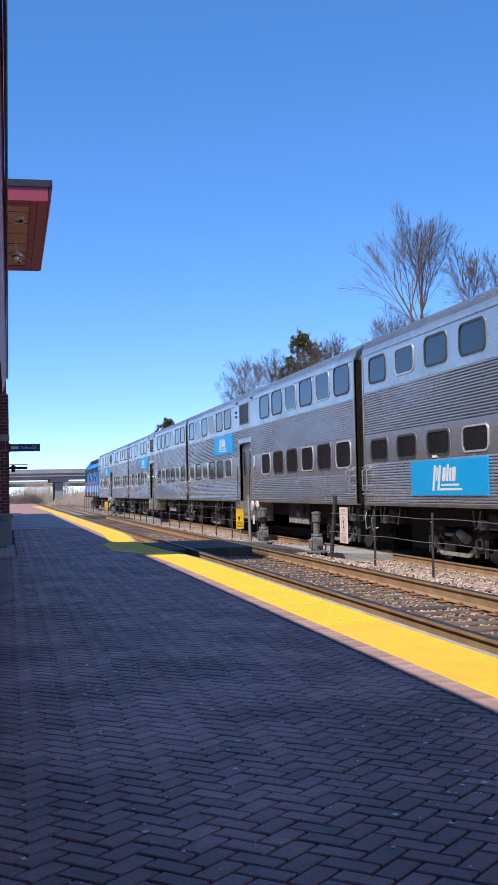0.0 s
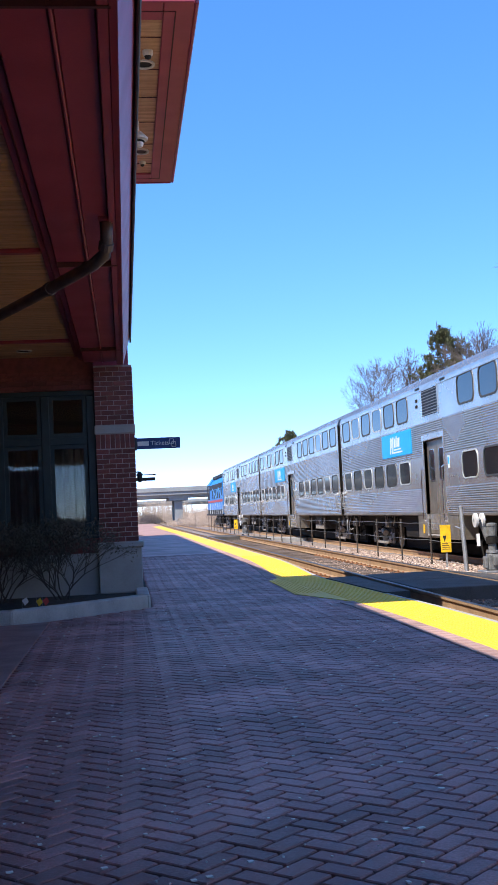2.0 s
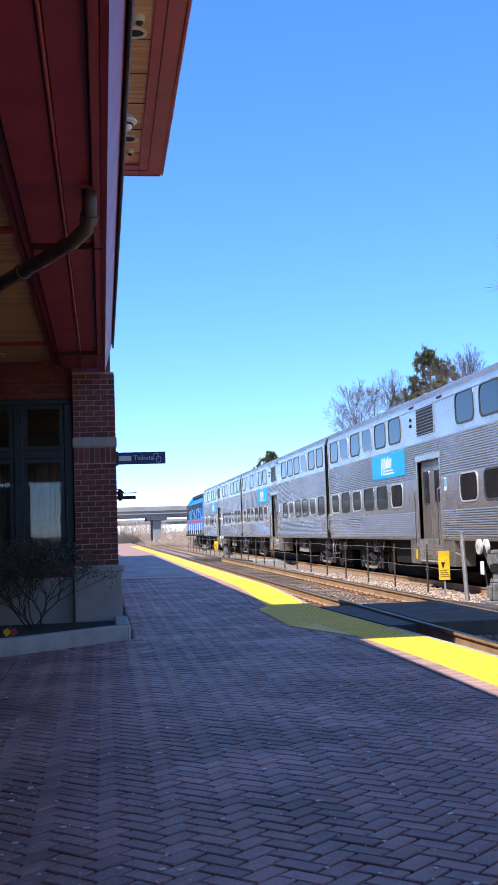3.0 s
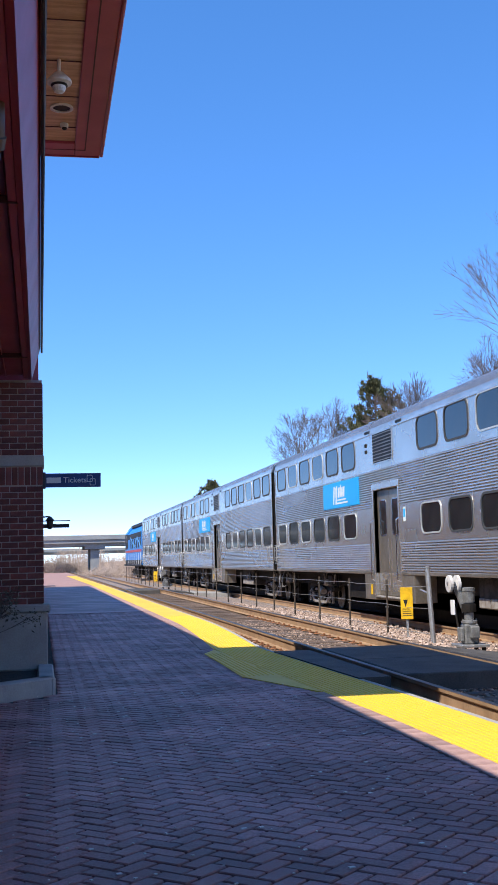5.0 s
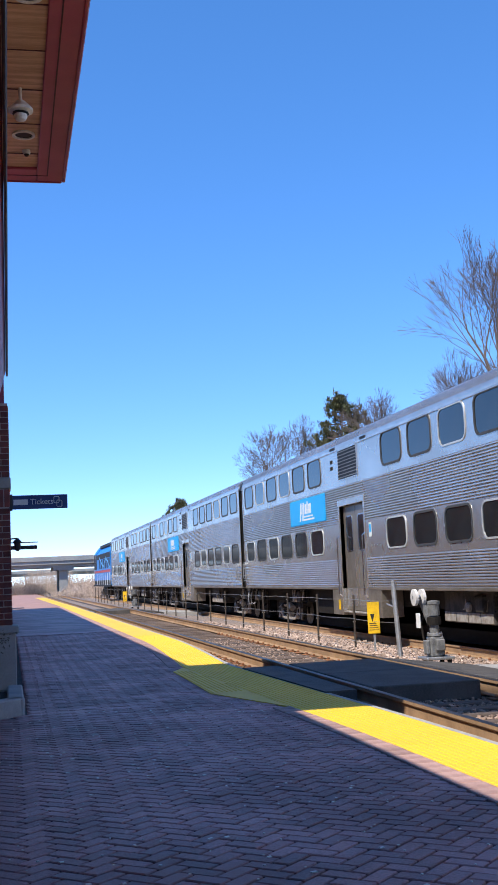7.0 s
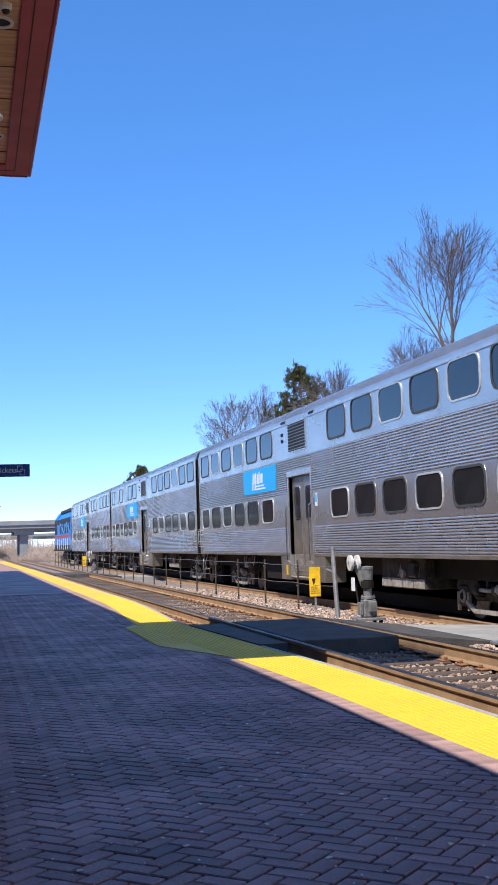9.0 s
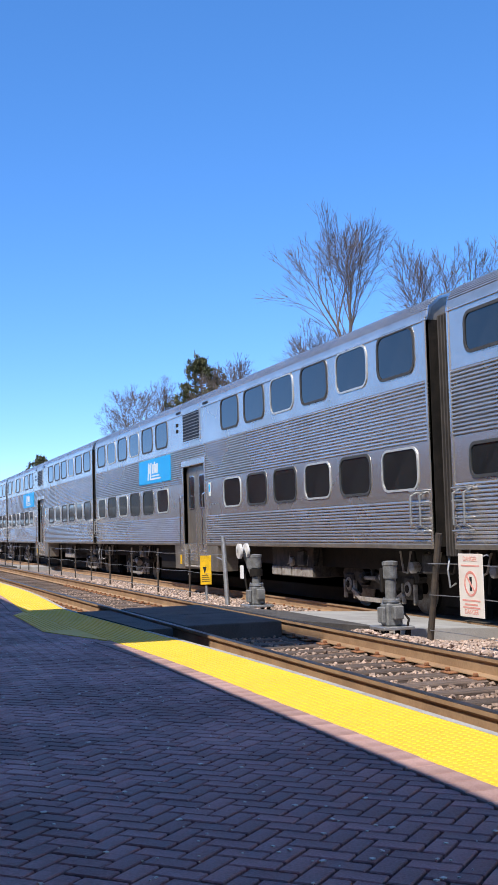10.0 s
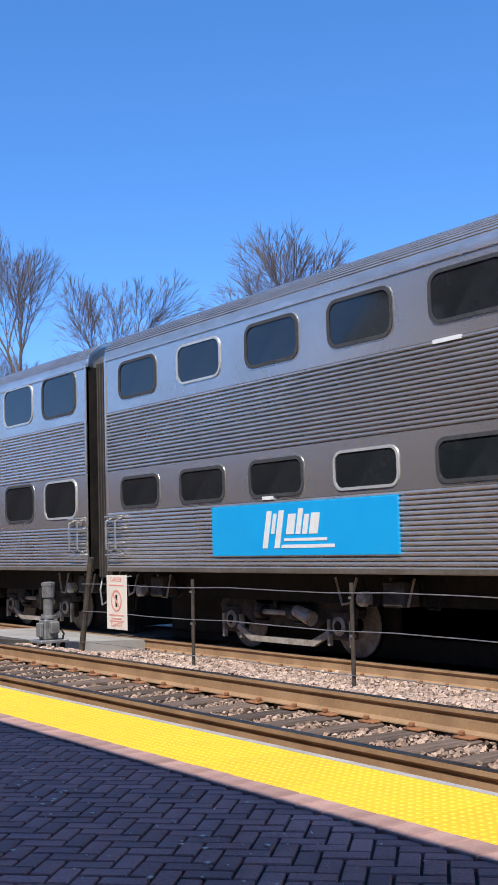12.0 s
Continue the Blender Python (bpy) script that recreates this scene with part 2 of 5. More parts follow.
# ---- geometry helpers ----
class Geo:
    """Collects vertices and faces of one mesh."""

    def __init__(self):
        self.v, self.f = [], []

    def poly(self, pts):
        k = len(self.v)
        self.v += [tuple(p) for p in pts]
        self.f.append(tuple(range(k, k + len(pts))))
        return self

    def box(self, x0, x1, y0, y1, z0, z1, b=0.0):
        c = ((x0 + x1) / 2, (y0 + y1) / 2, (z0 + z1) / 2)
        h = (abs(x1 - x0) / 2, abs(y1 - y0) / 2, abs(z1 - z0) / 2)
        return self.obox(c, ((1, 0, 0), (0, 1, 0), (0, 0, 1)), h, b)

    def obox(self, c, ax, h, b=0.0):
        c, ax = Vector(c), [Vector(a) for a in ax]
        at = lambda p: tuple(c + ax[0] * p[0] + ax[1] * p[1] + ax[2] * p[2])
        k = len(self.v)
        S = [(sx, sy, sz) for sx in (-1, 1) for sy in (-1, 1) for sz in (-1, 1)]
        if b <= 0:
            self.v += [at((s[0] * h[0], s[1] * h[1], s[2] * h[2])) for s in S]
            for q in ((0, 1, 3, 2), (4, 6, 7, 5), (0, 4, 5, 1), (2, 3, 7, 6), (0, 2, 6, 4), (1, 5, 7, 3)):
                self.f.append(tuple(k + i for i in q))
            return self
        b = min(b, 0.49 * min(h) * 2)
        idx, loc = {}, []
        for s in S:
            for a in range(3):
                idx[s, a] = k + len(loc)
                loc.append(Vector([s[i] * (h[i] if i == a else h[i] - b) for i in range(3)]))
        faces = []
        for a in range(3):
            u, w = [i for i in range(3) if i != a]
            for sg in (-1, 1):
                q = []
                for su, sw in ((-1, -1), (1, -1), (1, 1), (-1, 1)):
                    s = [0, 0, 0]
                    s[a], s[u], s[w] = sg, su, sw
                    q.append(idx[tuple(s), a])
                faces.append(q)
            for su in (-1, 1):
                for sw in (-1, 1):
                    s0, s1 = [0, 0, 0], [0, 0, 0]
                    s0[a], s1[a] = -1, 1
                    s0[u] = s1[u] = su
                    s0[w] = s1[w] = sw
                    s0, s1 = tuple(s0), tuple(s1)
                    faces.append([idx[s0, u], idx[s1, u], idx[s1, w], idx[s0, w]])
        for s in S:
            faces.append([idx[s, 0], idx[s, 1], idx[s, 2]])
        for q in faces:
            p = [loc[i - k] for i in q]
            nrm = (p[1] - p[0]).cross(p[2] - p[0])
            if nrm.dot(sum(p, Vector())) < 0:
                q = q[::-1]
            self.f.append(tuple(q))
        self.v += [at(p) for p in loc]
        return self

    def tube(self, p0, p1, r0, r1=None, n=8, caps=True):
        p0, p1 = Vector(p0), Vector(p1)
        r1 = r0 if r1 is None else r1
        d = (p1 - p0).normalized()
        u = d.cross(Vector((0, 0, 1)) if abs(d.z) < 0.9 else Vector((1, 0, 0))).normalized()
        w = d.cross(u)
        k = len(self.v)
        for p, r in ((p0, r0), (p1, r1)):
            for i in range(n):
                a = 2 * math.pi * i / n
                self.v.append(tuple(p + u * (r * math.cos(a)) + w * (r * math.sin(a))))
        for i in range(n):
            j = (i + 1) % n
            self.f.append((k + i, k + j, k + n + j, k + n + i))
        if caps:
            self.f.append(tuple(k + i for i in range(n))[::-1])
            self.f.append(tuple(k + n + i for i in range(n)))
        return self

    def path(self, pts, r, n=8):
        """One continuous round bar through the points."""
        pts = [Vector(p) for p in pts]
        k = len(self.v)
        for i, p in enumerate(pts):
            d = (pts[min(i + 1, len(pts) - 1)] - pts[max(i - 1, 0)]).normalized()
            u = d.cross(Vector((0, 0, 1)) if abs(d.z) < 0.95 else Vector((1, 0, 0))).normalized()
            if i and u.dot(last) < 0:
                u = -u
            last = u
            w = d.cross(u)
            for j in range(n):
                a = 2 * math.pi * j / n
                self.v.append(tuple(p + u * (r * math.cos(a)) + w * (r * math.sin(a))))
        for i in range(len(pts) - 1):
            for j in range(n):
                q = (j + 1) % n
                self.f.append((k + i * n + j, k + i * n + q, k + (i + 1) * n + q, k + (i + 1) * n + j))
        self.f.append(tuple(k + j for j in range(n))[::-1])
        self.f.append(tuple(k + (len(pts) - 1) * n + j for j in range(n)))
        return self

    def lathe(self, c, prof, axis="z", n=16):
        """prof: rows of (radius, height along the axis)."""
        k = len(self.v)
        for r, h in prof:
            for i in range(n):
                a = 2 * math.pi * i / n
                p = (r * math.cos(a), r * math.sin(a), h)
                p = p if axis == "z" else ((p[2], p[0], p[1]) if axis == "x" else (p[1], p[2], p[0]))
                self.v.append((c[0] + p[0], c[1] + p[1], c[2] + p[2]))
        for q in range(len(prof) - 1):
            for i in range(n):
                j = (i + 1) % n
                self.f.append((k + q * n + i, k + q * n + j, k + (q + 1) * n + j, k + (q + 1) * n + i))
        self.f.append(tuple(k + i for i in range(n))[::-1])
        self.f.append(tuple(k + (len(prof) - 1) * n + i for i in range(n)))
        return self

    def prism(self, outline, y0, y1, to=None):
        """An (x, z) outline pushed along y; to() maps (x, y, z) elsewhere."""
        k, n = len(self.v), len(outline)
        for y in (y0, y1):
            for x, z in outline:
                self.v.append(to(x, y, z) if to else (x, y, z))
        for i in range(n):
            j = (i + 1) % n
            self.f.append((k + i, k + n + i, k + n + j, k + j))
        self.f.append(tuple(range(k, k + n)))
        self.f.append(tuple(range(k + n, k + 2 * n))[::-1])
        return self

    def ring(self, outer, inner, d0, d1, to):
        """A flat ring between two (u, v) loops, from depth d0 to d1."""
        k, n = len(self.v), len(outer)
        for loop, d in ((outer, d0), (outer, d1), (inner, d1), (inner, d0)):
            self.v += [to(u, w, d) for u, w in loop]
        for s in range(4):
            for i in range(n):
                j = (i + 1) % n
                a, b = s * n, ((s + 1) % 4) * n
                self.f.append((k + a + i, k + a + j, k + b + j, k + b + i))
        return self

    def slab(self, loop, d0, d1, to):
        k, n = len(self.v), len(loop)
        for d in (d0, d1):
            self.v += [to(u, w, d) for u, w in loop]
        for i in range(n):
            j = (i + 1) % n
            self.f.append((k + i, k + j, k + n + j, k + n + i))
        self.f.append(tuple(range(k, k + n))[::-1])
        self.f.append(tuple(range(k + n, k + 2 * n)))
        return self

    def mesh(self, name, mat, fix=True, smooth=False):
        me = bpy.data.meshes.new(name)
        me.from_pydata(self.v, [], self.f)
        if fix:
            bm = bmesh.new()
            bm.from_mesh(me)
            bmesh.ops.recalc_face_normals(bm, faces=bm.faces)
            bm.to_mesh(me)
            bm.free()
        me.materials.append(mat)
        if smooth:
            me.polygons.foreach_set("use_smooth", [True] * len(me.polygons))
        return me


def rrect(w, h, r, n=4):
    pts = []
    for cx, cy, a0 in ((w / 2 - r, h / 2 - r, 0), (-w / 2 + r, h / 2 - r, 90), (-w / 2 + r, -h / 2 + r, 180), (w / 2 - r, -h / 2 + r, 270)):
        for i in range(n + 1):
            a = radians(a0 + 90 * i / n)
            pts.append((cx + r * math.cos(a), cy + r * math.sin(a)))
    return pts


def part(name, geo, mat, parent, label="", at=None, fix=True, smooth=False):
    me = geo.mesh(name, mat, fix, smooth) if isinstance(geo, Geo) else geo
    ob = new(name, me)
    ob.parent = parent
    if at:
        ob.location = at
    return tagged(ob, label)


def thing(name, at, label, category, group="", kind=""):
    ob = new(name)
    ob.location = at
    return tagged(ob, label, category, group, kind)


def single(name, geo, mat, label, category, group="", kind="", at=None, fix=True, smooth=False):
    ob = new(name, geo.mesh(name, mat, fix, smooth))
    if at:
        ob.location = at
    return tagged(ob, label, category, group, kind)


def lettering(name, body, size, mat, parent, m, label=""):
    cu = bpy.data.curves.new(name, "FONT")
    cu.body, cu.size, cu.extrude = body, size, 0.001
    cu.align_x, cu.align_y = "CENTER", "CENTER"
    tmp = bpy.data.objects.new(name, cu)
    scene.collection.objects.link(tmp)
    me = bpy.data.meshes.new_from_object(tmp.evaluated_get(bpy.context.evaluated_depsgraph_get()))
    bpy.data.objects.remove(tmp)
    me.materials.clear()
    me.materials.append(mat)
    ob = new(name, me)
    ob.parent, ob.matrix_local = parent, m
    return tagged(ob, label)


# ---- the ground, platform and tracks ----
EDGE = 0.11          # the platform's edge
SLOPE = 0.0          # the tracks run level


def off(y):
    """How far the platform's edge draws back from its straight line, round the crossing."""
    if y < 4.0 or y > 22.0:
        return 0.0
    if y < 8.0:
        return -0.10 * ((y - 4.0) / 4.0) ** 2
    if y < 14.0:
        return -0.10 - 0.24 * (y - 8.0) / 6.0
    return -0.34 * (1 - (y - 14.0) / 8.0) ** 1.5


BENDS = [4.0 + 0.75 * i for i in range(25)]


def rough_sheet(xs, ys, zf):
    g = Geo()
    g.v = [(x, y, zf(x, y)) for y in ys for x in xs]
    n = len(xs)
    g.f = [(j * n + i, j * n + i + 1, (j + 1) * n + i + 1, (j + 1) * n + i) for j in range(len(ys) - 1) for i in range(n - 1)]
    return g


single("ground", Geo().poly([(-2500, -2500, -0.62), (2500, -2500, -0.62), (2500, 2500, -0.62), (-2500, 2500, -0.62)]), EARTH, "dry grassy ground running out to the horizon", "ground", kind="structure", fix=False)


def bed_z(x, y):
    if x < 2.62:
        z = -0.25
    elif x < 2.9:
        z = -0.25 + 0.09 * (x - 2.62) / 0.28
    elif x < 4.2:
        z = -0.16 - 0.235 * (x - 2.9) / 1.3
    else:
        z = -0.395
    z += SLOPE * max(0.0, y - 9.5) * min(1.0, max(0.0, (x - 2.0) / 2.0)) * 0.8
    return z + 0.018 * noise.noise((x * 3.1, y * 3.1, 0.3))


xs = [0.15 + 0.16 * i for i in range(60)] + [10.5, 12, 14]
ys = [-30 + 0.6 * i for i in range(45)] + [-3 + 0.2 * i for i in range(150)] + [27 + 1.0 * i for i in range(140)]
single("ballast_bed", rough_sheet(xs, ys, lambda x, y: bed_z(x, y) if x < 9.8 else -0.63), STONEBED, "bed of pinkish grey crushed stone under the tracks", "ballast", kind="structure", fix=False)

PLAT = single("platform", Geo().slab([(-16, -34), (EDGE - 0.06, -34)] + [(EDGE - 0.06 + off(y), y) for y in BENDS] + [(EDGE - 0.06, 62), (-16, 62)], -0.6, -0.022, lambda u, v, d: (u, v, d)), PAVER_BED, "paved station platform with sand joints", "platform", kind="structure")
single("far_platform", Geo().box(-16, EDGE - 0.06, 62.01, 150, -0.6, -0.004), FARPAVE, "far end of the platform in the sun", "platform", kind="structure")


def rail_outline(x, top):
    w, z = 0.036, top
    return [(x - w, z), (x + w, z), (x + w, z - 0.03), (x + 0.011, z - 0.05), (x + 0.011, z - 0.145), (x + 0.07, z - 0.165), (x + 0.07, z - 0.175),
            (x - 0.07, z - 0.175), (x - 0.07, z - 0.165), (x - 0.011, z - 0.145), (x - 0.011, z - 0.05), (x - w, z - 0.03)]


TIE_MESH = Geo().box(-1.15, 1.15, -0.11, 0.11, -0.16, 0.0, 0.014).mesh("tie", TIE, False)
PLATE_MESH = Geo().box(-0.16, 0.16, -0.09, 0.09, 0.0, 0.016, 0.004).mesh("tie_plate", PLATE, False)
SPIKE_MESH = Geo().box(-0.02, 0.02, -0.02, 0.02, 0.0, 0.035, 0.006).mesh("spike", PLATE, False)


def track(x0, x1, top, y0, y1, label, tie_x, tie_from, tie_to):
    ob = thing("railway_track", ((x0 + x1) / 2, 0, 0), label, "railway track", kind="structure")
    mid = (x0 + x1) / 2
    for x in (x0, x1):
        rail = part("rail", Geo().prism(rail_outline(x - mid, top), y0, y1), RAILSIDE, ob, "rust brown steel rail")
        part("rail_head", Geo().box(x - mid - 0.034, x - mid + 0.034, y0, y1, top - 0.004, top + 0.003), RAILHEAD, rail, "polished running surface")
    rnd = random.Random(5)
    y = tie_from
    while y < tie_to:
        t = part("tie", TIE_MESH, None, ob, at=(tie_x - mid + rnd.uniform(-0.04, 0.04), y, top - 0.19 + rnd.uniform(-0.012, 0.008)))
        t.rotation_euler = (rnd.uniform(-0.02, 0.02), 0, rnd.uniform(-0.02, 0.02))
        if y < 26:
            for x in (x0, x1):
                part("tie_plate", PLATE_MESH, None, ob, at=(x - mid, y, top - 0.188))
                for dx in (-0.1, 0.1):
                    part("spike", SPIKE_MESH, None, ob, at=(x - mid + dx, y + rnd.choice((-0.05, 0.05)), top - 0.172))
        y += 0.52
    return ob


track(0.42, 1.925, 0.04, -30, 190, "empty railway track with rusty rails and weathered ties", 1.62, -10.0, 58.0)
far_track = track(5.2, 6.7, -0.22, -30, 190, "railway track under the standing train", 5.95, -4.0, 42.0)
far_track.matrix_world = Matrix.Translation((5.95, 9.5, 0)) @ pose(0, 0, 0, math.degrees(SLOPE)) @ Matrix.Translation((0, -9.5, 0))


def stones(name, n, spots, label, lo=0.014, hi=0.034, seed=3, mat=STONE):
    rnd = random.Random(seed)
    g = Geo()
    S = [(sx, sy, sz) for sx in (-1, 1) for sy in (-1, 1) for sz in (-1, 1)]
    for _ in range(n):
        x, y, z = spots(rnd)
        r = rnd.uniform(lo, hi)
        m = Euler((rnd.uniform(0, 6), rnd.uniform(0, 6), rnd.uniform(0, 6))).to_matrix()
        k = len(g.v)
        for s in S:
            p = m @ Vector([s[i] * r * rnd.uniform(0.45, 0.95) for i in range(3)])
            g.v.append((x + p.x, y + p.y, z + p.z * 0.8))
        for q in ((0, 1, 3, 2), (4, 6, 7, 5), (0, 4, 5, 1), (2, 3, 7, 6), (0, 2, 6, 4), (1, 5, 7, 3)):
            g.f.append(tuple(k + i for i in q))
    return single(name, g, mat, label, "ballast", kind="stuff", fix=False)


def shoulder_spot(r):
    y = r.uniform(-2, 9) if r.random() < 0.5 else 9 + 26 * r.random() ** 1.6
    x = r.uniform(2.66, 4.95)
    return x, y, bed_z(x, y) + r.uniform(0.0, 0.035)


def crib_spot(r):
    k = r.randrange(6, 66)
    y = -10.0 + 0.52 * k + 0.26 + r.uniform(-0.15, 0.15)
    x = r.uniform(0.30, 2.80)
    return x, y, -0.206 + r.uniform(0.0, 0.045)


stones("ballast_stones", 19000, shoulder_spot, "loose pinkish grey ballast stones on the track shoulder", seed=3)
stones("crib_stones", 20000, crib_spot, "rust stained ballast stones lying between the ties", 0.013, 0.027, seed=4, mat=CRIB)


# ---- level crossing of the walkway ----
def crossing():
    ob = thing("pedestrian_crossing", (1.16, 10.95, 0), "dark rubber pedestrian crossing laid over the tracks", "level crossing")
    y0, y1 = -1.85, 2.05
    part("approach_panel", Geo().slab([(-0.82, y0), (-0.82, y1), (EDGE - 1.16 + off(10.95 + y1) + 0.01, y1), (EDGE - 1.16 + off(10.95 + y0) + 0.01, y0)], -0.18, 0.020, lambda u, v, d: (u, v, d)), RUBBERP, ob)
    for i in range(2):
        a = y0 + (y1 - y0) * i / 2
        part("gauge_panel", Geo().box(-0.64, 0.67, a + 0.005, a + (y1 - y0) / 2 - 0.005, -0.18, 0.038, 0.012), RUBBERP, ob)
    g = Geo()
    for q in range(2):
        a, b = y0 + (y1 - y0) * q / 2 + 0.005, y0 + (y1 - y0) * (q + 1) / 2 - 0.005
        g.prism([(0.85, -0.4), (0.85, 0.035), (2.2, -0.14), (2.2, -0.4)], a, b)
    part("ramp_panel", g, RUBBERP, ob)
    part("concrete_panel", Geo().prism([(2.21, -0.5), (2.21, -0.145), (3.9, -0.225), (3.9, -0.5)], y0 - 0.1, y1), ROUGHCON, ob, "sunlit pale concrete panel")
    part("inner_panel", Geo().box(4.1, 5.4, y0, y1, -0.5, -0.215, 0.01), RUBBERP, ob)
    far = copy_thing(ob, pose(1.16, 50.0, -0.02))
    tagged(ob, group="crossings")
    tagged(far, "second pedestrian crossing further down the line", group="crossings")


crossing()


# ---- tactile strip, edge and border ----
def tactile():
    strip = thing("tactile_strip", (-0.232, 0, 0), "bright yellow tactile warning strip with rows of domes", "tactile paving", kind="structure")
    panel = Geo().box(-0.338, 0.338, 0.004, 0.906, -0.05, 0.004, 0.003).mesh("tactile_panel", YELLOW, False)
    for i in range(-6, 84):
        y = -14 + 0.91 * i
        a, b = off(y + 0.004), off(y + 0.906)
        if a == b == 0:
            part("tactile_panel", panel, None, strip, at=(0, y, 0))
        else:
            part("tactile_panel", Geo().slab([(-0.338 + a, 0.004), (0.338 + a, 0.004), (0.338 + b, 0.906), (-0.338 + b, 0.906)], -0.05, 0.004, lambda u, v, d: (u, v, d)), YELLOW, strip, at=(0, y, 0))
    side = [(-0.342 + off(y), y) for y in (8.1, 9.9, 11.6, 13.3, 13.9)] + [(-0.91, 13.3), (-0.96, 9.9)]
    part("side_tactile", Geo().slab(side, -0.05, 0.0036, lambda u, v, d: (u, v, d)), YELLOW, strip)
    g = Geo()
    r0, r1, h = 0.0165, 0.009, 0.0055
    for a in range(-90, 420):
        y = a * 0.058
        for b in range(12):
            x = -0.310 + b * 0.0564 + off(y)
            k = len(g.v)
            for r, z in ((r0, 0.0035), (r1, 0.0035 + h)):
                for i in range(6):
                    t = math.pi * i / 3
                    g.v.append((x + r * math.cos(t), y + r * math.sin(t), z))
            for i in range(6):
                j = (i + 1) % 6
                g.f.append((k + i, k + j, k + 6 + j, k + 6 + i))
            g.f.append(tuple(k + 6 + i for i in range(6)))
    for a in range(57):
        for b in range(9):
            x, y, k = -0.92 + b * 0.0564, 9.96 + a * 0.058, len(g.v)
            if x > -0.36 + off(y):
                continue
            for r, z in ((r0, 0.0030), (r1, 0.0030 + h)):
                g.v += [(x + r * math.cos(math.pi * i / 3), y + r * math.sin(math.pi * i / 3), z) for i in range(6)]
            g.f += [(k + i, k + (i + 1) % 6, k + 6 + (i + 1) % 6, k + 6 + i) for i in range(6)] + [tuple(k + 6 + i for i in range(6))]
    dome = part("tactile_domes", g, YELLOW, strip, fix=False)
    dome["kind"] = "stuff"
    far = thing("tactile_strip", (0, 0, 0), "yellow strip along the far platform bending away", "tactile paving", kind="structure")
    part("tactile_panel", Geo().poly([(-0.57, 62.4, 0.004), (0.106, 62.4, 0.004), (-0.1, 110, 0.004), (-1.0, 110, 0.004)]), YELLOW, far, fix=False)


tactile()
edge = thing("platform_edge", (0, 0, 0), "pale concrete nosing along the platform edge", "platform edge", kind="structure")
for i in range(-2, 66):
    ya, yb = -14 + 1.2 * i + 0.004, -12.8 + 1.2 * i - 0.004
    part("edge_stone", Geo().slab([(EDGE + off(ya), ya), (EDGE + 0.055 + off(ya), ya), (EDGE + 0.055 + off(yb), yb), (EDGE + off(yb), yb)], -0.3, 0.004, lambda u, v, d: (u, v, d)), CONCRETE, edge)

border = thing("brick_border", (-0.67, 0, 0), "soldier course of pink bricks beside the yellow strip", "brick border", kind="structure")
BB = Geo().box(-0.097, 0.097, -0.0945, 0.0945, -0.05, 0.006, 0.006).mesh("border_brick", PINK, False)
for i in range(230):
    if 8.2 < -18 + 0.2 * i < 14.1:
        continue
    b = part("border_brick", BB, None, border, at=(0.002 * math.sin(i * 2.3) + off(-18 + 0.2 * i), -18 + 0.2 * i, 0.001 * math.sin(i * 1.7)))
single("far_brick_border", Geo().box(-0.768, -0.572, 28.0, 62, -0.05, 0.001), PINK, "pink brick border further along the platform", "brick border", kind="structure")


# ---- the train ----
TR = (4.5, -0.22)    # side plane and rail top


def flutes(z0, z1, pitch=0.056, d=0.018):
    n = max(1, round((z1 - z0) / pitch))
    s = (z1 - z0) / n
    pts = []
    for i in range(n):
        a = z0 + i * s
        pts += [(0.014, a), (0.014, a + s * 0.12), (-d * 0.6, a + s * 0.24), (-d, a + s * 0.46), (-d * 0.9, a + s * 0.68), (-d * 0.35, a + s * 0.90)]
    return pts


def car_outline(zones, top, recess=None):
    """Half-open outline of a car's section: x is the depth behind the near side."""
    out = []
    for z0, z1, kind in zones:
        out += flutes(z0, z1) if kind == "flute" else [(0.0, z0 + 0.002), (0.0, z1 - 0.002)]
    if recess:
        lo, hi, deep = recess
        out = [(0.0, zones[0][0]), (deep, zones[0][0] + 0.001), (deep, hi)] + [p for p in out if p[1] > hi + 0.02]
        out.insert(3, (0.0, hi + 0.001))
        out.pop(0)
    z1 = zones[-1][1]
    ribs = 44
    for i in range(ribs):
        for f, deep in ((0.0, 0.0), (0.58, 0.0), (0.68, 0.035), (0.92, 0.035)):
            a = math.pi * (i + f) / ribs
            x = 1.45 - 1.45 * math.copysign(abs(math.cos(a)) ** 0.62, math.cos(a))
            z = z1 + (top - z1) * math.sin(a) ** 0.72
            if not 1 < i < 22:
                deep = 0.0
            out.append((x + deep * 0.75, z - deep * 0.6))
    out += [(2.9, zones[0][0])]
    return out


def window(parent, y, z, w, h, bright):
    to = lambda u, v, d: (-d, u, v)
    r = min(w, h) * 0.27
    ob = part("window", Geo().ring(rrect(w + (0.07 if bright else 0.09), h + (0.07 if bright else 0.09), r + 0.035), rrect(w, h, r), -0.01, 0.022, to), ALU if bright else GASKET, parent, "bright metal window frame" if bright else "", at=(0, y, z))
    part("pane", Geo().slab(rrect(w + 0.01, h + 0.01, r), -0.012, 0.008, to), TINT, ob)
    if not bright:
        part("outer_frame", Geo().ring(rrect(w + 0.13, h + 0.13, r + 0.06), rrect(w + 0.085, h + 0.085, r + 0.038), -0.01, 0.012, to), STEEL_FLAT, ob)


